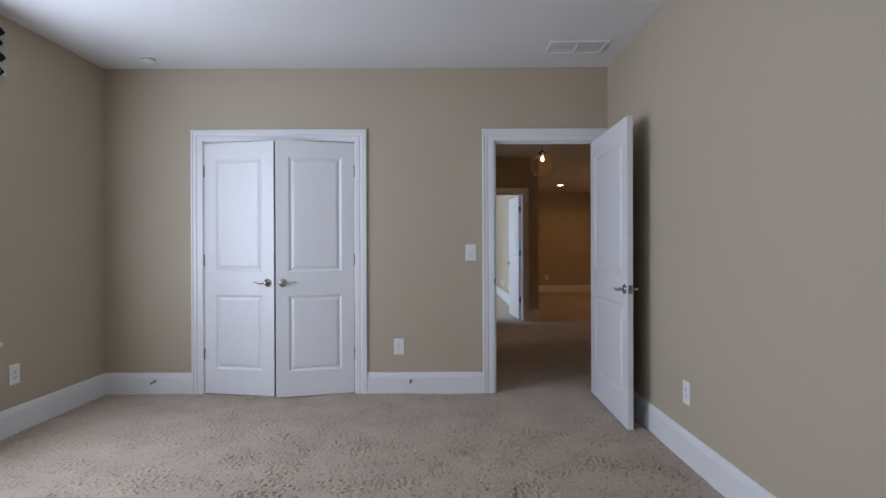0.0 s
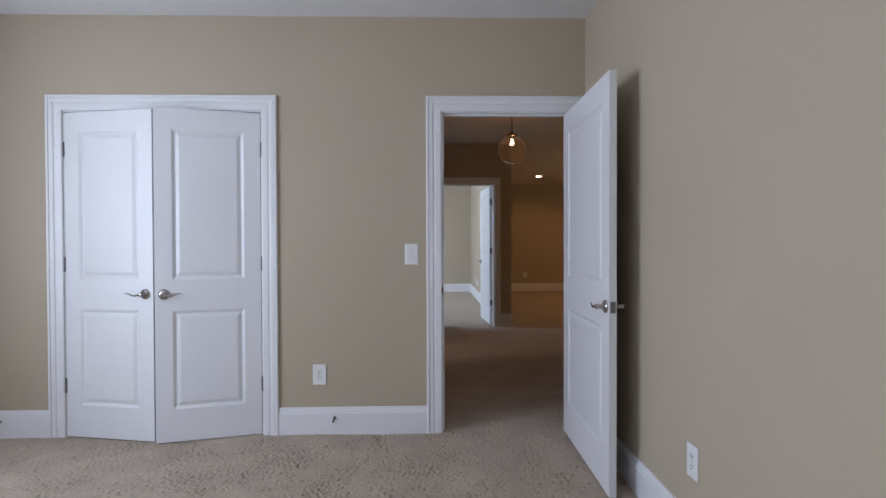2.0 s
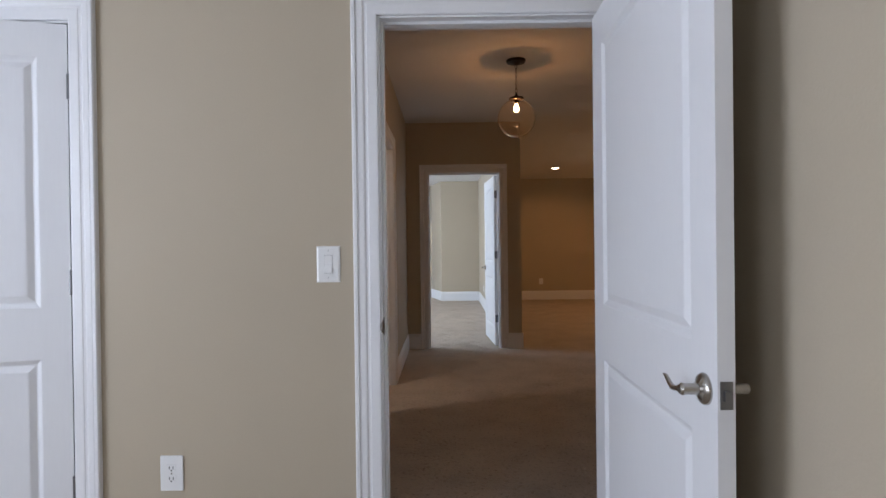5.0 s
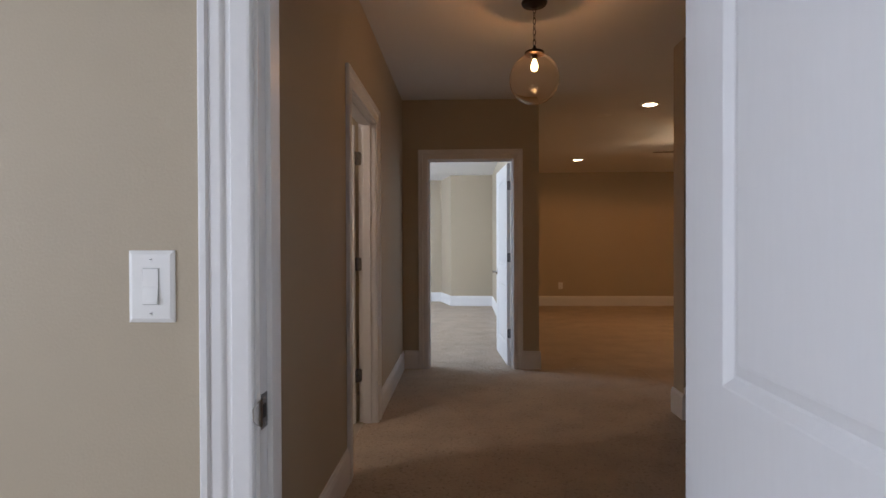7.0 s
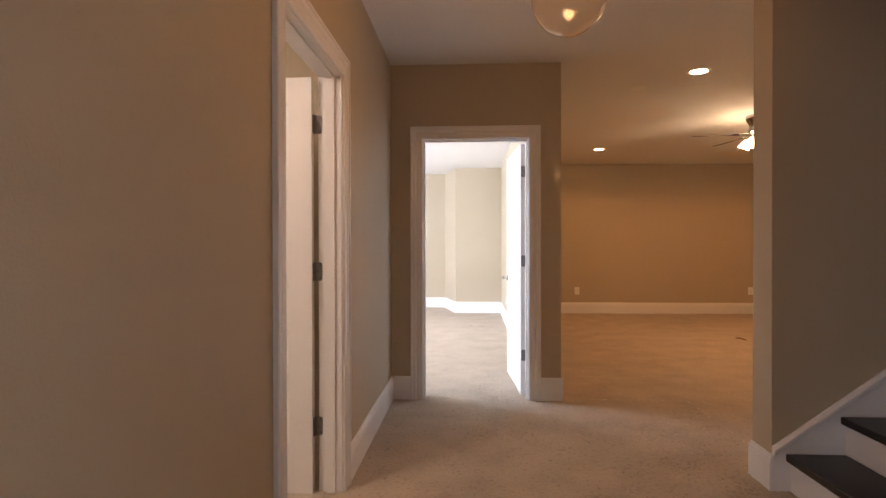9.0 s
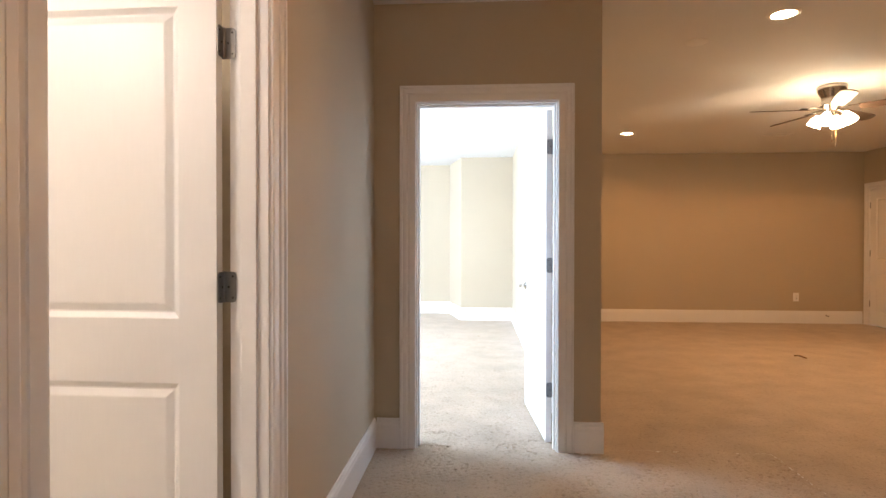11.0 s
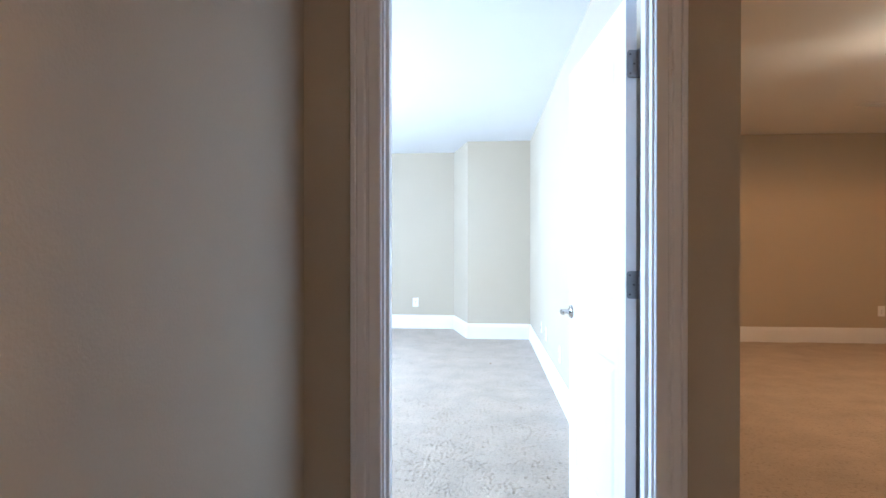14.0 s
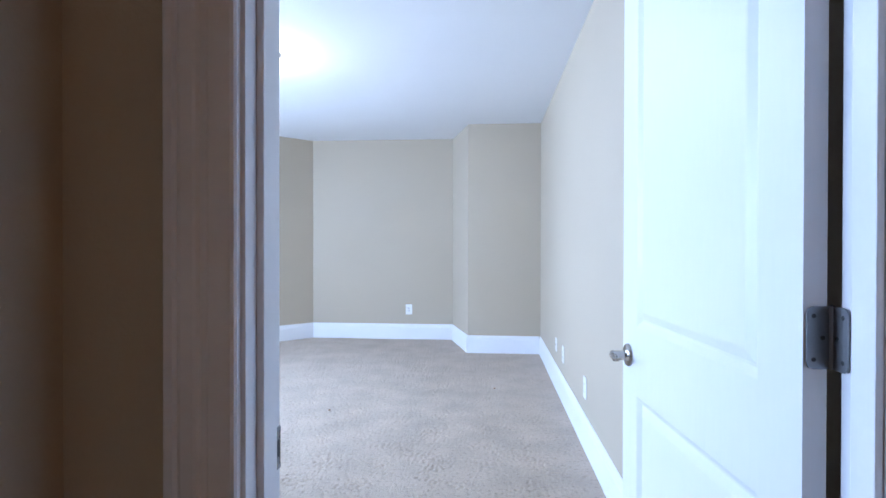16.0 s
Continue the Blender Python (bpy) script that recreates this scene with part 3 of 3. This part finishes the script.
# ---- stairs ----
RISE, RUN, NOSE_X = 0.190, 0.263, 2.563
stairs = thing("stairs", pose(NOSE_X, STAIR_Y0, 0), "staircase with dark stained treads and white risers", kind="structure")
for k in range(14):
    x, z = k * RUN, (k + 1) * RISE
    part("tread", boxes(((x, 0.002, z - 0.038), (x + RUN + 0.028, STAIR_Y1 - STAIR_Y0 - 0.018, z)), bevel=0.008), TREAD, stairs, "dark espresso wood tread with rounded nosing")
    part("riser", boxes(((x + 0.026, 0.002, z - RISE - (0.02 if k == 0 else 0)), (x + 0.042, STAIR_Y1 - STAIR_Y0 - 0.018, z - 0.038))), TRIM, stairs, "white painted riser")
skirt = bmesh.new()
s0, s1 = (-0.056, -0.02), (14 * RUN, 14 * RISE)
slope = RISE / RUN
prof = [(0.0, 0.0), (0.0, 0.017)]
pts = [(s0[0], -0.02), (s0[0], 0.178), (s1[0], 0.178 + slope * (s1[0] - s0[0])), (s1[0], slope * s1[0] - 0.3), (0.3, -0.02)]
a = [skirt.verts.new((px, 0, pz)) for px, pz in pts]
b = [skirt.verts.new((px, -0.016, pz)) for px, pz in pts]
skirt.faces.new(a)
skirt.faces.new(b[::-1])
for k in range(len(pts)):
    skirt.faces.new((a[k], b[k], b[(k + 1) % len(pts)], a[(k + 1) % len(pts)]))
bmesh.ops.recalc_face_normals(skirt, faces=skirt.faces[:])
part("skirt_board", skirt, TRIM, stairs, "white painted skirt board", pose(0, STAIR_Y1 - STAIR_Y0, 0))
CAP = [(0.0, 0.0), (0.0, -0.018), (0.010, -0.020), (0.016, -0.026), (0.030, -0.026), (0.036, -0.020), (0.046, -0.012), (0.046, 0.0)]
part("skirt_cap", sweep(CAP, [lambda u, v, q=q: (q, v, 0.174 + u + slope * (q - s0[0])) for q in (s0[0], s1[0])]), TRIM, stairs, "white moulded cap", pose(0, STAIR_Y1 - STAIR_Y0, 0))
rail = thing("handrail", pose(NOSE_X, STAIR_Y1 - 0.075, 0), "dark wooden handrail on the stair wall", "handrail")
p0, p1 = Vector((0.72, 0, 1.03)), Vector((14 * RUN, 0, 1.03 + slope * (14 * RUN - 0.72)))
part("rail", tube([p0, p0 + Vector((0.012, 0, 0.010)), p1], [0.020, 0.027, 0.027], 14, 1.15), TREAD, rail, smooth=True)
for q in (0.12, 0.5, 0.88):
    c = p0.lerp(p1, q)
    part("bracket", tube([c + Vector((0, 0, -0.02)), c + Vector((0, 0.01, -0.06)), c + Vector((0, 0.074, -0.075))], 0.007, 8), NICKEL, rail, smooth=True)

# ---- windows ----
def window(name, label, m, w, z0, z1, sashes):
    """Frame, sill, sashes and panes in an opening w wide; the room lies on -y of it."""
    d = thing(name, m, label, kind="structure")
    h = z1 - z0
    part("window_frame", boxes(((0, 0.0, z0), (0.03, WALL, z1)), ((w - 0.03, 0, z0), (w, WALL, z1)), ((0.03, 0, z1 - 0.03), (w - 0.03, WALL, z1)), ((0.03, 0, z0), (w - 0.03, WALL, z0 + 0.03))), TRIM, d)
    part("window_sill", boxes(((-0.11, -0.045, z0 - 0.028), (w + 0.11, 0.02, z0 - 0.001)), bevel=0.004), TRIM, d, "white projecting sill")
    part("window_apron", boxes(((-0.08, -0.016, z0 - 0.10), (w + 0.08, -0.001, z0 - 0.029)), bevel=0.003), TRIM, d)
    part("casing", sweep(CASE, [lambda u, v: (-u * 0.8, -v, z0), lambda u, v: (-u * 0.8, -v, z1 + u), lambda u, v: (w + u * 0.8, -v, z1 + u), lambda u, v: (w + u * 0.8, -v, z0)]), TRIM, d)
    sw = (w - 0.06) / sashes
    for k in range(sashes):
        for lo, hi, y in ((z0 + 0.03, z0 + h / 2 + 0.02, 0.080), (z0 + h / 2 - 0.02, z1 - 0.03, 0.100)):
            a, b = 0.03 + k * sw, 0.03 + (k + 1) * sw
            part("sash", boxes(((a, y, lo), (a + 0.04, y + 0.018, hi)), ((b - 0.04, y, lo), (b, y + 0.018, hi)), ((a + 0.04, y, lo), (b - 0.04, y + 0.018, lo + 0.04)), ((a + 0.04, y, hi - 0.04), (b - 0.04, y + 0.018, hi))), TRIM, d)
            pane = part("pane", boxes(((a + 0.035, y + 0.007, lo + 0.035), (b - 0.035, y + 0.011, hi - 0.035))), PANE, d)
            pane.visible_shadow = False
    return d


window("window_1", "white double-hung window in the bedroom", pose(R1_L, 1.9, 0, 0, 0, 90), 1.6, 0.62, 2.22, 2)
# This second window is never in view; added for the light from behind.
window("window_2_unseen", "white double-hung window in the bedroom", pose(R1_L, -1.0, 0, 0, 0, 90), 1.6, 0.62, 2.22, 2)
# Unseen window, invented to carry the far bedroom's daylight from the left.
window("window_3_unseen", "white wide window added unseen for the far bedroom's daylight", pose(R3_L, 9.85, 0, 0, 0, 90), 2.9, 0.62, 2.22, 3)

# ---- valance over the bedroom window ----
val = thing("valance", pose(R1_L, 1.82, 2.28), "black and white patterned gathered window valance", "valance")
VAL_W = 1.80


def fold(y):
    return 0.075 + 0.022 * math.sin(y * 38) + 0.008 * math.sin(y * 91 + 1)


cloth = bmesh.new()
rows = []
for zz in (0.0, 0.1, 0.2, 0.3):
    rows.append([cloth.verts.new((fold(VAL_W * k / 120) * (1 - zz * 0.6), VAL_W * k / 120, zz + 0.012 * math.sin(k * 0.55) * (zz == 0))) for k in range(121)])
for r0, r1 in zip(rows, rows[1:]):
    for k in range(120):
        cloth.faces.new((r0[k], r0[k + 1], r1[k + 1], r1[k]))
bmesh.ops.solidify(cloth, geom=cloth.faces[:], thickness=0.003)
part("cloth", cloth, WHITE_CLOTH, val, "gathered off-white cloth", smooth=True)
for band, zz in enumerate((0.03, 0.12, 0.21, 0.28)):
    for k in range(23):
        motif = bmesh.new()
        y0, y1 = (k + 0.12 * (band % 2)) * VAL_W / 22.75, (k + 0.62 + 0.12 * (band % 2)) * VAL_W / 22.75
        q = []
        for s in range(9):
            yy = y0 + (y1 - y0) * s / 8
            hh = 0.028 * math.sin(math.pi * s / 8) + 0.003
            q.append((yy, hh))
        for (ya, ha), (yb, hb) in zip(q, q[1:]):
            motif.faces.new([motif.verts.new((fold(y) * (1 - z * 0.6) + 0.003, y, z)) for y, z in ((ya, zz - ha), (yb, zz - hb), (yb, zz + hb), (ya, zz + ha))])
        bmesh.ops.solidify(motif, geom=motif.faces[:], thickness=-0.0008)
        part("printed_figure", motif, BLACK_CLOTH, val, "printed black figure")

# ---- wall plates ----
def outlet(m, label="white duplex wall outlet", group="wall outlets"):
    o = thing("wall_outlet", m, label, "outlet", group)
    part("cover_plate", boxes(((-0.043, -0.006, -0.066), (0.043, 0.0, 0.066)), bevel=0.0035), PLASTIC, o)
    for z in (-0.020, 0.020):
        part("socket", boxes(((-0.017, -0.008, z - 0.014), (0.017, -0.0055, z + 0.014)), bevel=0.001), PLASTIC, o)
        part("slots", boxes(((-0.0085, -0.0086, z - 0.003), (-0.0055, -0.0078, z + 0.007)), ((0.0055, -0.0086, z - 0.003), (0.0085, -0.0078, z + 0.007)), ((-0.0025, -0.0086, z - 0.011), (0.0025, -0.0078, z - 0.006))), SLOT, o)
    part("screw", lathe([(0, -0.0072), (0.003, -0.0068), (0.003, -0.005), (0, -0.005)], 10, "y"), NICKEL, o)
    return o


out = outlet(pose(-0.217, R1_FRONT, 0.386))
copy_thing(out, pose(R1_R, 3.256, 0.386, 0, 0, -90))
copy_thing(out, pose(R1_L, 3.75, 0.386, 0, 0, 90))
copy_thing(out, pose(2.903, REC_FAR, 0.405))
copy_thing(out, pose(5.958, REC_FAR, 0.41))
copy_thing(out, pose(-0.109, R3_FAR, 0.391))
copy_thing(out, pose(R3_R, 11.75, 0.365, 0, 0, -90))
copy_thing(out, pose(R3_R, 12.727, 0.372, 0, 0, -90))
cable = thing("cable_plate", pose(R3_R, 13.155, 0.375, 0, 0, -90), "white wall plate with a cable socket", "wall plate")
part("cover_plate", boxes(((-0.035, -0.006, -0.057), (0.035, 0.0, 0.057)), bevel=0.003), PLASTIC, cable)
part("socket", lathe([(0, -0.014), (0.004, -0.014), (0.0045, -0.008), (0.007, -0.008), (0.007, -0.005), (0, -0.005)], 12, "y"), NICKEL, cable)

switch = thing("light_switch", pose(0.381, R1_FRONT, 1.162), "white rocker light switch beside the bedroom door", "light switch")


def loft(rings):
    """A closed block through rectangles (half width, y, lower z, upper z), one after the other."""
    bm = bmesh.new()
    rows = [[bm.verts.new((sx * w, y, z)) for sx, z in ((-1, z0), (1, z0), (1, z1), (-1, z1))] for w, y, z0, z1 in rings]
    for p, q in zip(rows, rows[1:]):
        for k in range(4):
            bm.faces.new((p[k], p[(k + 1) % 4], q[(k + 1) % 4], q[k]))
    bm.faces.new(rows[0])
    bm.faces.new(rows[-1][::-1])
    bmesh.ops.recalc_face_normals(bm, faces=bm.faces[:])
    return bm


part("cover_plate", loft([(0.0435, 0.0, -0.067, 0.067), (0.0440, -0.002, -0.0675, 0.0675), (0.0425, -0.0036, -0.066, 0.066), (0.0360, -0.0060, -0.0595, 0.0595)]), PLASTIC, switch, "bevelled white cover plate")
part("rocker_frame", loft([(0.0166, -0.0055, -0.0352, 0.0352), (0.0166, -0.0066, -0.0352, 0.0352), (0.0161, -0.0069, -0.0346, 0.0346)]), PLASTIC, switch)
# Dark sheet under the rocker; its rim paints the shade of the gap.
part("rocker_gap_shade", boxes(((-0.0150, -0.0072, -0.0338), (0.0150, -0.0066, 0.0338))), HINGE, switch, "dark sheet standing in for the shade round the rocker")
rk = bmesh.new()
rp = [(-0.0330, -0.0070), (0.0330, -0.0070), (0.0330, -0.0078), (0.0010, -0.0082), (-0.0020, -0.0088), (-0.0290, -0.0120), (-0.0325, -0.0117)]
ra = [rk.verts.new((-0.0144, y, z)) for z, y in rp]
rb = [rk.verts.new((0.0144, y, z)) for z, y in rp]
rk.faces.new(ra)
rk.faces.new(rb[::-1])
for k in range(len(rp)):
    rk.faces.new((ra[k], rb[k], rb[(k + 1) % len(rp)], ra[(k + 1) % len(rp)]))
bmesh.ops.recalc_face_normals(rk, faces=rk.faces[:])
part("rocker", rk, PLASTIC, switch, "white rocker, lower half pushed out")
for z in (-0.050, 0.050):
    screw = part("screw", lathe([(0, -0.0078), (0.0026, -0.0072), (0.003, -0.0055), (0, -0.0055)], 12, "y", (0, 0, z)), PLASTIC, switch)
    part("screw_slot", boxes(((-0.0022, -0.0082, z - 0.0005), (0.0022, -0.0070, z + 0.0005))), SLOT, screw)

# ---- spring door stops on the baseboards ----
def stopper(m):
    s = thing("door_bumper", m, "small nickel spring door stop with dark tip", "door stop", "door stops")
    bm = lathe([(0, 0), (0.011, 0), (0.010, -0.006), (0.006, -0.008), (0, -0.008)], 14, "y")
    part("base", bm, NICKEL, s, smooth=True)
    pts = [(0.005 * math.cos(k * 0.9), -0.008 - 0.0008 * k, 0.005 * math.sin(k * 0.9) - 0.0001 * k) for k in range(56)]
    part("spring", tube(pts, 0.0011, 5), HINGE, s, smooth=True)
    part("rubber_tip", lathe([(0, -0.050), (0.007, -0.050), (0.008, -0.058), (0.006, -0.064), (0, -0.064)], 12, "y", (0, 0, -0.005)), SLOT, s, "dark rubber tip", smooth=True)
    return s


st = stopper(pose(-2.231, R1_FRONT - 0.016, 0.108))
copy_thing(st, pose(-0.119, R1_FRONT - 0.016, 0.108))
copy_thing(st, pose(6.407, REC_FAR - 0.016, 0.124))

# ---- things on the ceilings ----
def detector(m, label):
    s = thing("smoke_detector", m, label, "smoke detector")
    part("base", lathe([(0, 0), (0.070, 0), (0.070, -0.010), (0.066, -0.012), (0, -0.012)], 36), PLASTIC, s, smooth=True)
    part("cover", lathe([(0.060, -0.012), (0.061, -0.020), (0.058, -0.032), (0.045, -0.040), (0.020, -0.042), (0, -0.042)], 36), PLASTIC, s, smooth=True)
    part("vent_ring", lathe([(0.0605, -0.015), (0.0625, -0.016), (0.0625, -0.021), (0.0605, -0.022)], 36), SLOT, s)
    return s


detector(pose(-2.140, 4.445, R1_TOP) @ Matrix.Scale(0.8, 4), "round white smoke detector on the bedroom ceiling")


def grille(m, w, d, slats, label, middle=True):
    g = thing("ceiling_vent", m, label, "vent")
    part("frame", boxes(((0, 0, -0.010), (w, 0.022, 0)), ((0, d - 0.022, -0.010), (w, d, 0)), ((0, 0.022, -0.010), (0.022, d - 0.022, 0)), ((w - 0.022, 0.022, -0.010), (w, d - 0.022, 0)), *([((w / 2 - 0.008, 0.022, -0.010), (w / 2 + 0.008, d - 0.022, 0))] if middle else []), bevel=0.002), PLASTIC, g)
    part("backing", boxes(((0.02, 0.02, -0.0015), (w - 0.02, d - 0.02, -0.0005))), CEILING, g)
    slat = None
    for k in range(slats):
        y = 0.03 + (d - 0.06) * k / (slats - 1)
        if slat is None:
            slat = part("slat", boxes(((0.022, -0.005, -0.0006), (w - 0.022, 0.005, 0.0006))), PLASTIC, g, m=pose(0, y, -0.0055, 10, 0, 0))
        else:
            o = new("slat", slat.data)
            o.parent, o.matrix_basis = g, pose(0, y, -0.0055, 10, 0, 0)
    return g


grille(pose(0.932, 4.124, R1_TOP), 0.427, 0.246, 18, "white louvred return-air grille on the bedroom ceiling")
grille(pose(4.73, 13.10, HALL_TOP), 0.31, 0.16, 10, "white louvred vent on the lounge ceiling", False)
det2 = thing("sprinkler_cover", pose(2.532, 9.813, HALL_TOP), "flat round white cover plate on the ceiling", "cover plate")
part("disc", lathe([(0, -0.006), (0.070, -0.006), (0.076, -0.002), (0.076, 0), (0, 0)], 30), PLASTIC, det2, smooth=True)


def downlight(m):
    s = thing("downlight", m, "recessed round ceiling downlight, lit warm", "downlight", "recessed lights")
    part("trim_ring", lathe([(0.068, -0.001), (0.070, -0.006), (0.090, -0.005), (0.095, -0.001), (0.095, 0.0), (0.068, 0.0)], 40), PLASTIC, s, smooth=True)
    part("lens", lathe([(0, -0.0045), (0.069, -0.0035), (0.069, -0.0005), (0, -0.0005)], 36), DISC, s, "glowing lens", smooth=True)
    return s


dl = downlight(pose(2.884, 9.36, HALL_TOP))
copy_thing(dl, pose(2.916, 13.01, HALL_TOP))
# Added fixture for the extra lounge lamp, hidden behind the fan.
copy_thing(dl, pose(5.30, 12.62, HALL_TOP))

# ---- globe pendant in the hall ----
pend = thing("pendant_lamp", pose(1.385, 6.945, HALL_TOP), "clear glass globe pendant on a dark bronze chain, lit", "pendant lamp")
part("canopy", lathe([(0, 0), (0.076, 0), (0.077, -0.008), (0.070, -0.020), (0.030, -0.028), (0.012, -0.036), (0, -0.038)], 36), BRONZE, pend, "dark bronze canopy", smooth=True)
for k in range(7):
    z = -0.050 - 0.032 * k
    link = [(0.0085 * math.cos(a), 0, z + 0.0185 * math.sin(a)) for a in [2 * math.pi * q / 14 for q in range(15)]]
    part("chain_link", tube(link, 0.0024, 6), BRONZE, pend, m=pose(0, 0, 0, 0, 0, 90 * (k % 2) + 20), smooth=True)
part("cap", lathe([(0, -0.255), (0.006, -0.257), (0.010, -0.271), (0.016, -0.281), (0.018, -0.289), (0.052, -0.293), (0.058, -0.299), (0.058, -0.311), (0.050, -0.313), (0, -0.313)], 36), BRONZE, pend, "dark bronze globe holder", smooth=True)
part("socket", lathe([(0, -0.311), (0.017, -0.311), (0.017, -0.337), (0.014, -0.341), (0, -0.341)], 20), BRONZE, pend, smooth=True)
bulb = part("bulb", lathe([(0, -0.339), (0.010, -0.341), (0.013, -0.355), (0.020, -0.375), (0.021, -0.389), (0.015, -0.405), (0, -0.411)], 20), BULB, pend, "glowing bulb", smooth=True)
bulb.visible_shadow = False
R, ZC = 0.150, -0.457
arc = [math.radians(a) for a in range(17, 181, 6)] + [math.pi]
outer = [(R * math.sin(a), ZC + R * math.cos(a)) for a in arc]
inner = [((R - 0.002) * math.sin(a), ZC + (R - 0.002) * math.cos(a)) for a in arc]
outer[-1], inner[-1] = (0, ZC - R), (0, ZC - R + 0.002)
globe = part("globe", lathe([(0, ZC - R + 0.002)] + inner[-2::-1] + outer[:-1] + [(0, ZC - R)], 56), GLOBE, pend, "clear slightly smoky glass globe", smooth=True)
globe.visible_shadow = False

# ---- ceiling fan in the lounge ----
fan = thing("ceiling_fan", pose(4.19, 10.98, HALL_TOP), "hugger ceiling fan with dark blades and four lit glass shades", "ceiling fan")
part("motor_housing", lathe([(0, 0), (0.115, 0), (0.120, -0.012), (0.112, -0.050), (0.085, -0.100), (0.080, -0.135), (0.088, -0.150), (0.088, -0.178), (0.060, -0.195), (0.040, -0.215), (0, -0.218)], 44), NICKEL, fan, "brushed nickel motor housing", smooth=True)
for k in range(5):
    turn = pose(0, 0, -0.215, 0, 0, 176 + 72 * k)
    bl = bmesh.new()
    outl = [(0.20, -0.050), (0.40, -0.062), (0.60, -0.066), (0.66, -0.060), (0.69, -0.035), (0.70, 0.0), (0.69, 0.035), (0.66, 0.060), (0.60, 0.066), (0.40, 0.062), (0.20, 0.050)]
    tilt = -math.radians(12)
    lo = [bl.verts.new((x, y * math.cos(tilt), y * math.sin(tilt) - 0.003)) for x, y in outl]
    hi = [bl.verts.new((x, y * math.cos(tilt), y * math.sin(tilt) + 0.003)) for x, y in outl]
    bl.faces.new(lo[::-1])
    bl.faces.new(hi)
    for q in range(len(outl)):
        bl.faces.new((lo[q], lo[(q + 1) % len(outl)], hi[(q + 1) % len(outl)], hi[q]))
    blade = part("blade", bl, BLADE, fan, "dark walnut blade", turn)
    part("blade_bracket", boxes(((0.075, -0.014, 0.016), (0.20, 0.014, 0.022)), ((0.19, -0.034, 0.006), (0.27, 0.034, 0.012)), bevel=0.002), NICKEL, blade)
for k in range(4):
    a = math.radians(40 + 90 * k)
    c, s = math.cos(a), math.sin(a)
    arm = part("light_arm", tube([(0.03 * c, 0.03 * s, -0.215), (0.07 * c, 0.07 * s, -0.235), (0.10 * c, 0.10 * s, -0.262)], 0.010, 10), NICKEL, fan, smooth=True)
    sh = part("shade", lathe([(0.018, 0.0), (0.026, -0.012), (0.044, -0.045), (0.052, -0.075), (0.060, -0.105), (0.057, -0.105), (0.049, -0.075), (0.040, -0.045), (0.0, -0.020)], 26), SHADE, arm, "frosted glass tulip shade, lit", pose(0.10 * c, 0.10 * s, -0.255, 0, -28, 40 + 90 * k), True)
    sh.visible_shadow = False
for k, (dx, ln) in enumerate(((-0.015, 0.29), (0.018, 0.33))):
    part("pull_chain", tube([(dx, -0.03, -0.21), (dx, -0.03, -0.21 - ln)], 0.0022, 6), NICKEL, fan)
    part("chain_knob", lathe([(0, 0.012), (0.004, 0.010), (0.007, -0.004), (0.004, -0.014), (0, -0.016)], 12, origin=(dx, -0.03, -0.21 - ln)), NICKEL, fan, smooth=True)

# ---- ceiling lights of far bedroom and bathroom ----
def dome(m, label):
    s = thing("ceiling_light", m, label, "ceiling light")
    part("base", lathe([(0, 0), (0.15, 0), (0.155, -0.010), (0.150, -0.024), (0, -0.024)], 40), NICKEL, s, smooth=True)
    g = part("diffuser", lathe([(0.142, -0.024), (0.138, -0.045), (0.115, -0.070), (0.070, -0.088), (0, -0.095)], 40), DOME, s, "lit frosted dome", smooth=True)
    g.visible_shadow = False
    return s


dome(pose(-0.74, 12.19, R3_TOP), "round flush ceiling light with frosted dome, lit")
dome(pose(-1.05, 6.05, 2.60), "round flush bathroom ceiling light, lit")

# ---- bits lying on the carpet ----
lf = bmesh.new()
prev = None
for k in range(9):
    u = k / 8
    wd = 0.022 * math.sin(math.pi * u) ** 0.7 + 0.001
    cur = [lf.verts.new((0.12 * u - 0.06, q * wd, 0.010 + 0.008 * math.sin(5 * u) + 0.012 * abs(q))) for q in (-1, 0, 1)]
    if prev:
        for q in (0, 1):
            lf.faces.new((prev[q], cur[q], cur[q + 1], prev[q + 1]))
    prev = cur
bmesh.ops.solidify(lf, geom=lf.faces[:], thickness=0.0015)
leaf = tagged(part("dry_leaf", lf, DEBRIS, m=pose(4.48, 11.93, 0, 0, 0, -38)), "curled dry brown leaf lying on the lounge carpet", "leaf")
for x, y, r in ((0.992, 13.053, 20), (-0.248, 12.321, 70)):
    bit = boxes(((-0.008, -0.005, 0.0), (0.009, 0.005, 0.009)), bevel=0.003)
    tagged(part("crumb", bit, DEBRIS, m=pose(x, y, 0.0, 0, 0, r)), "tiny dark crumb lying on the carpet", "crumb", "crumbs on the carpet")
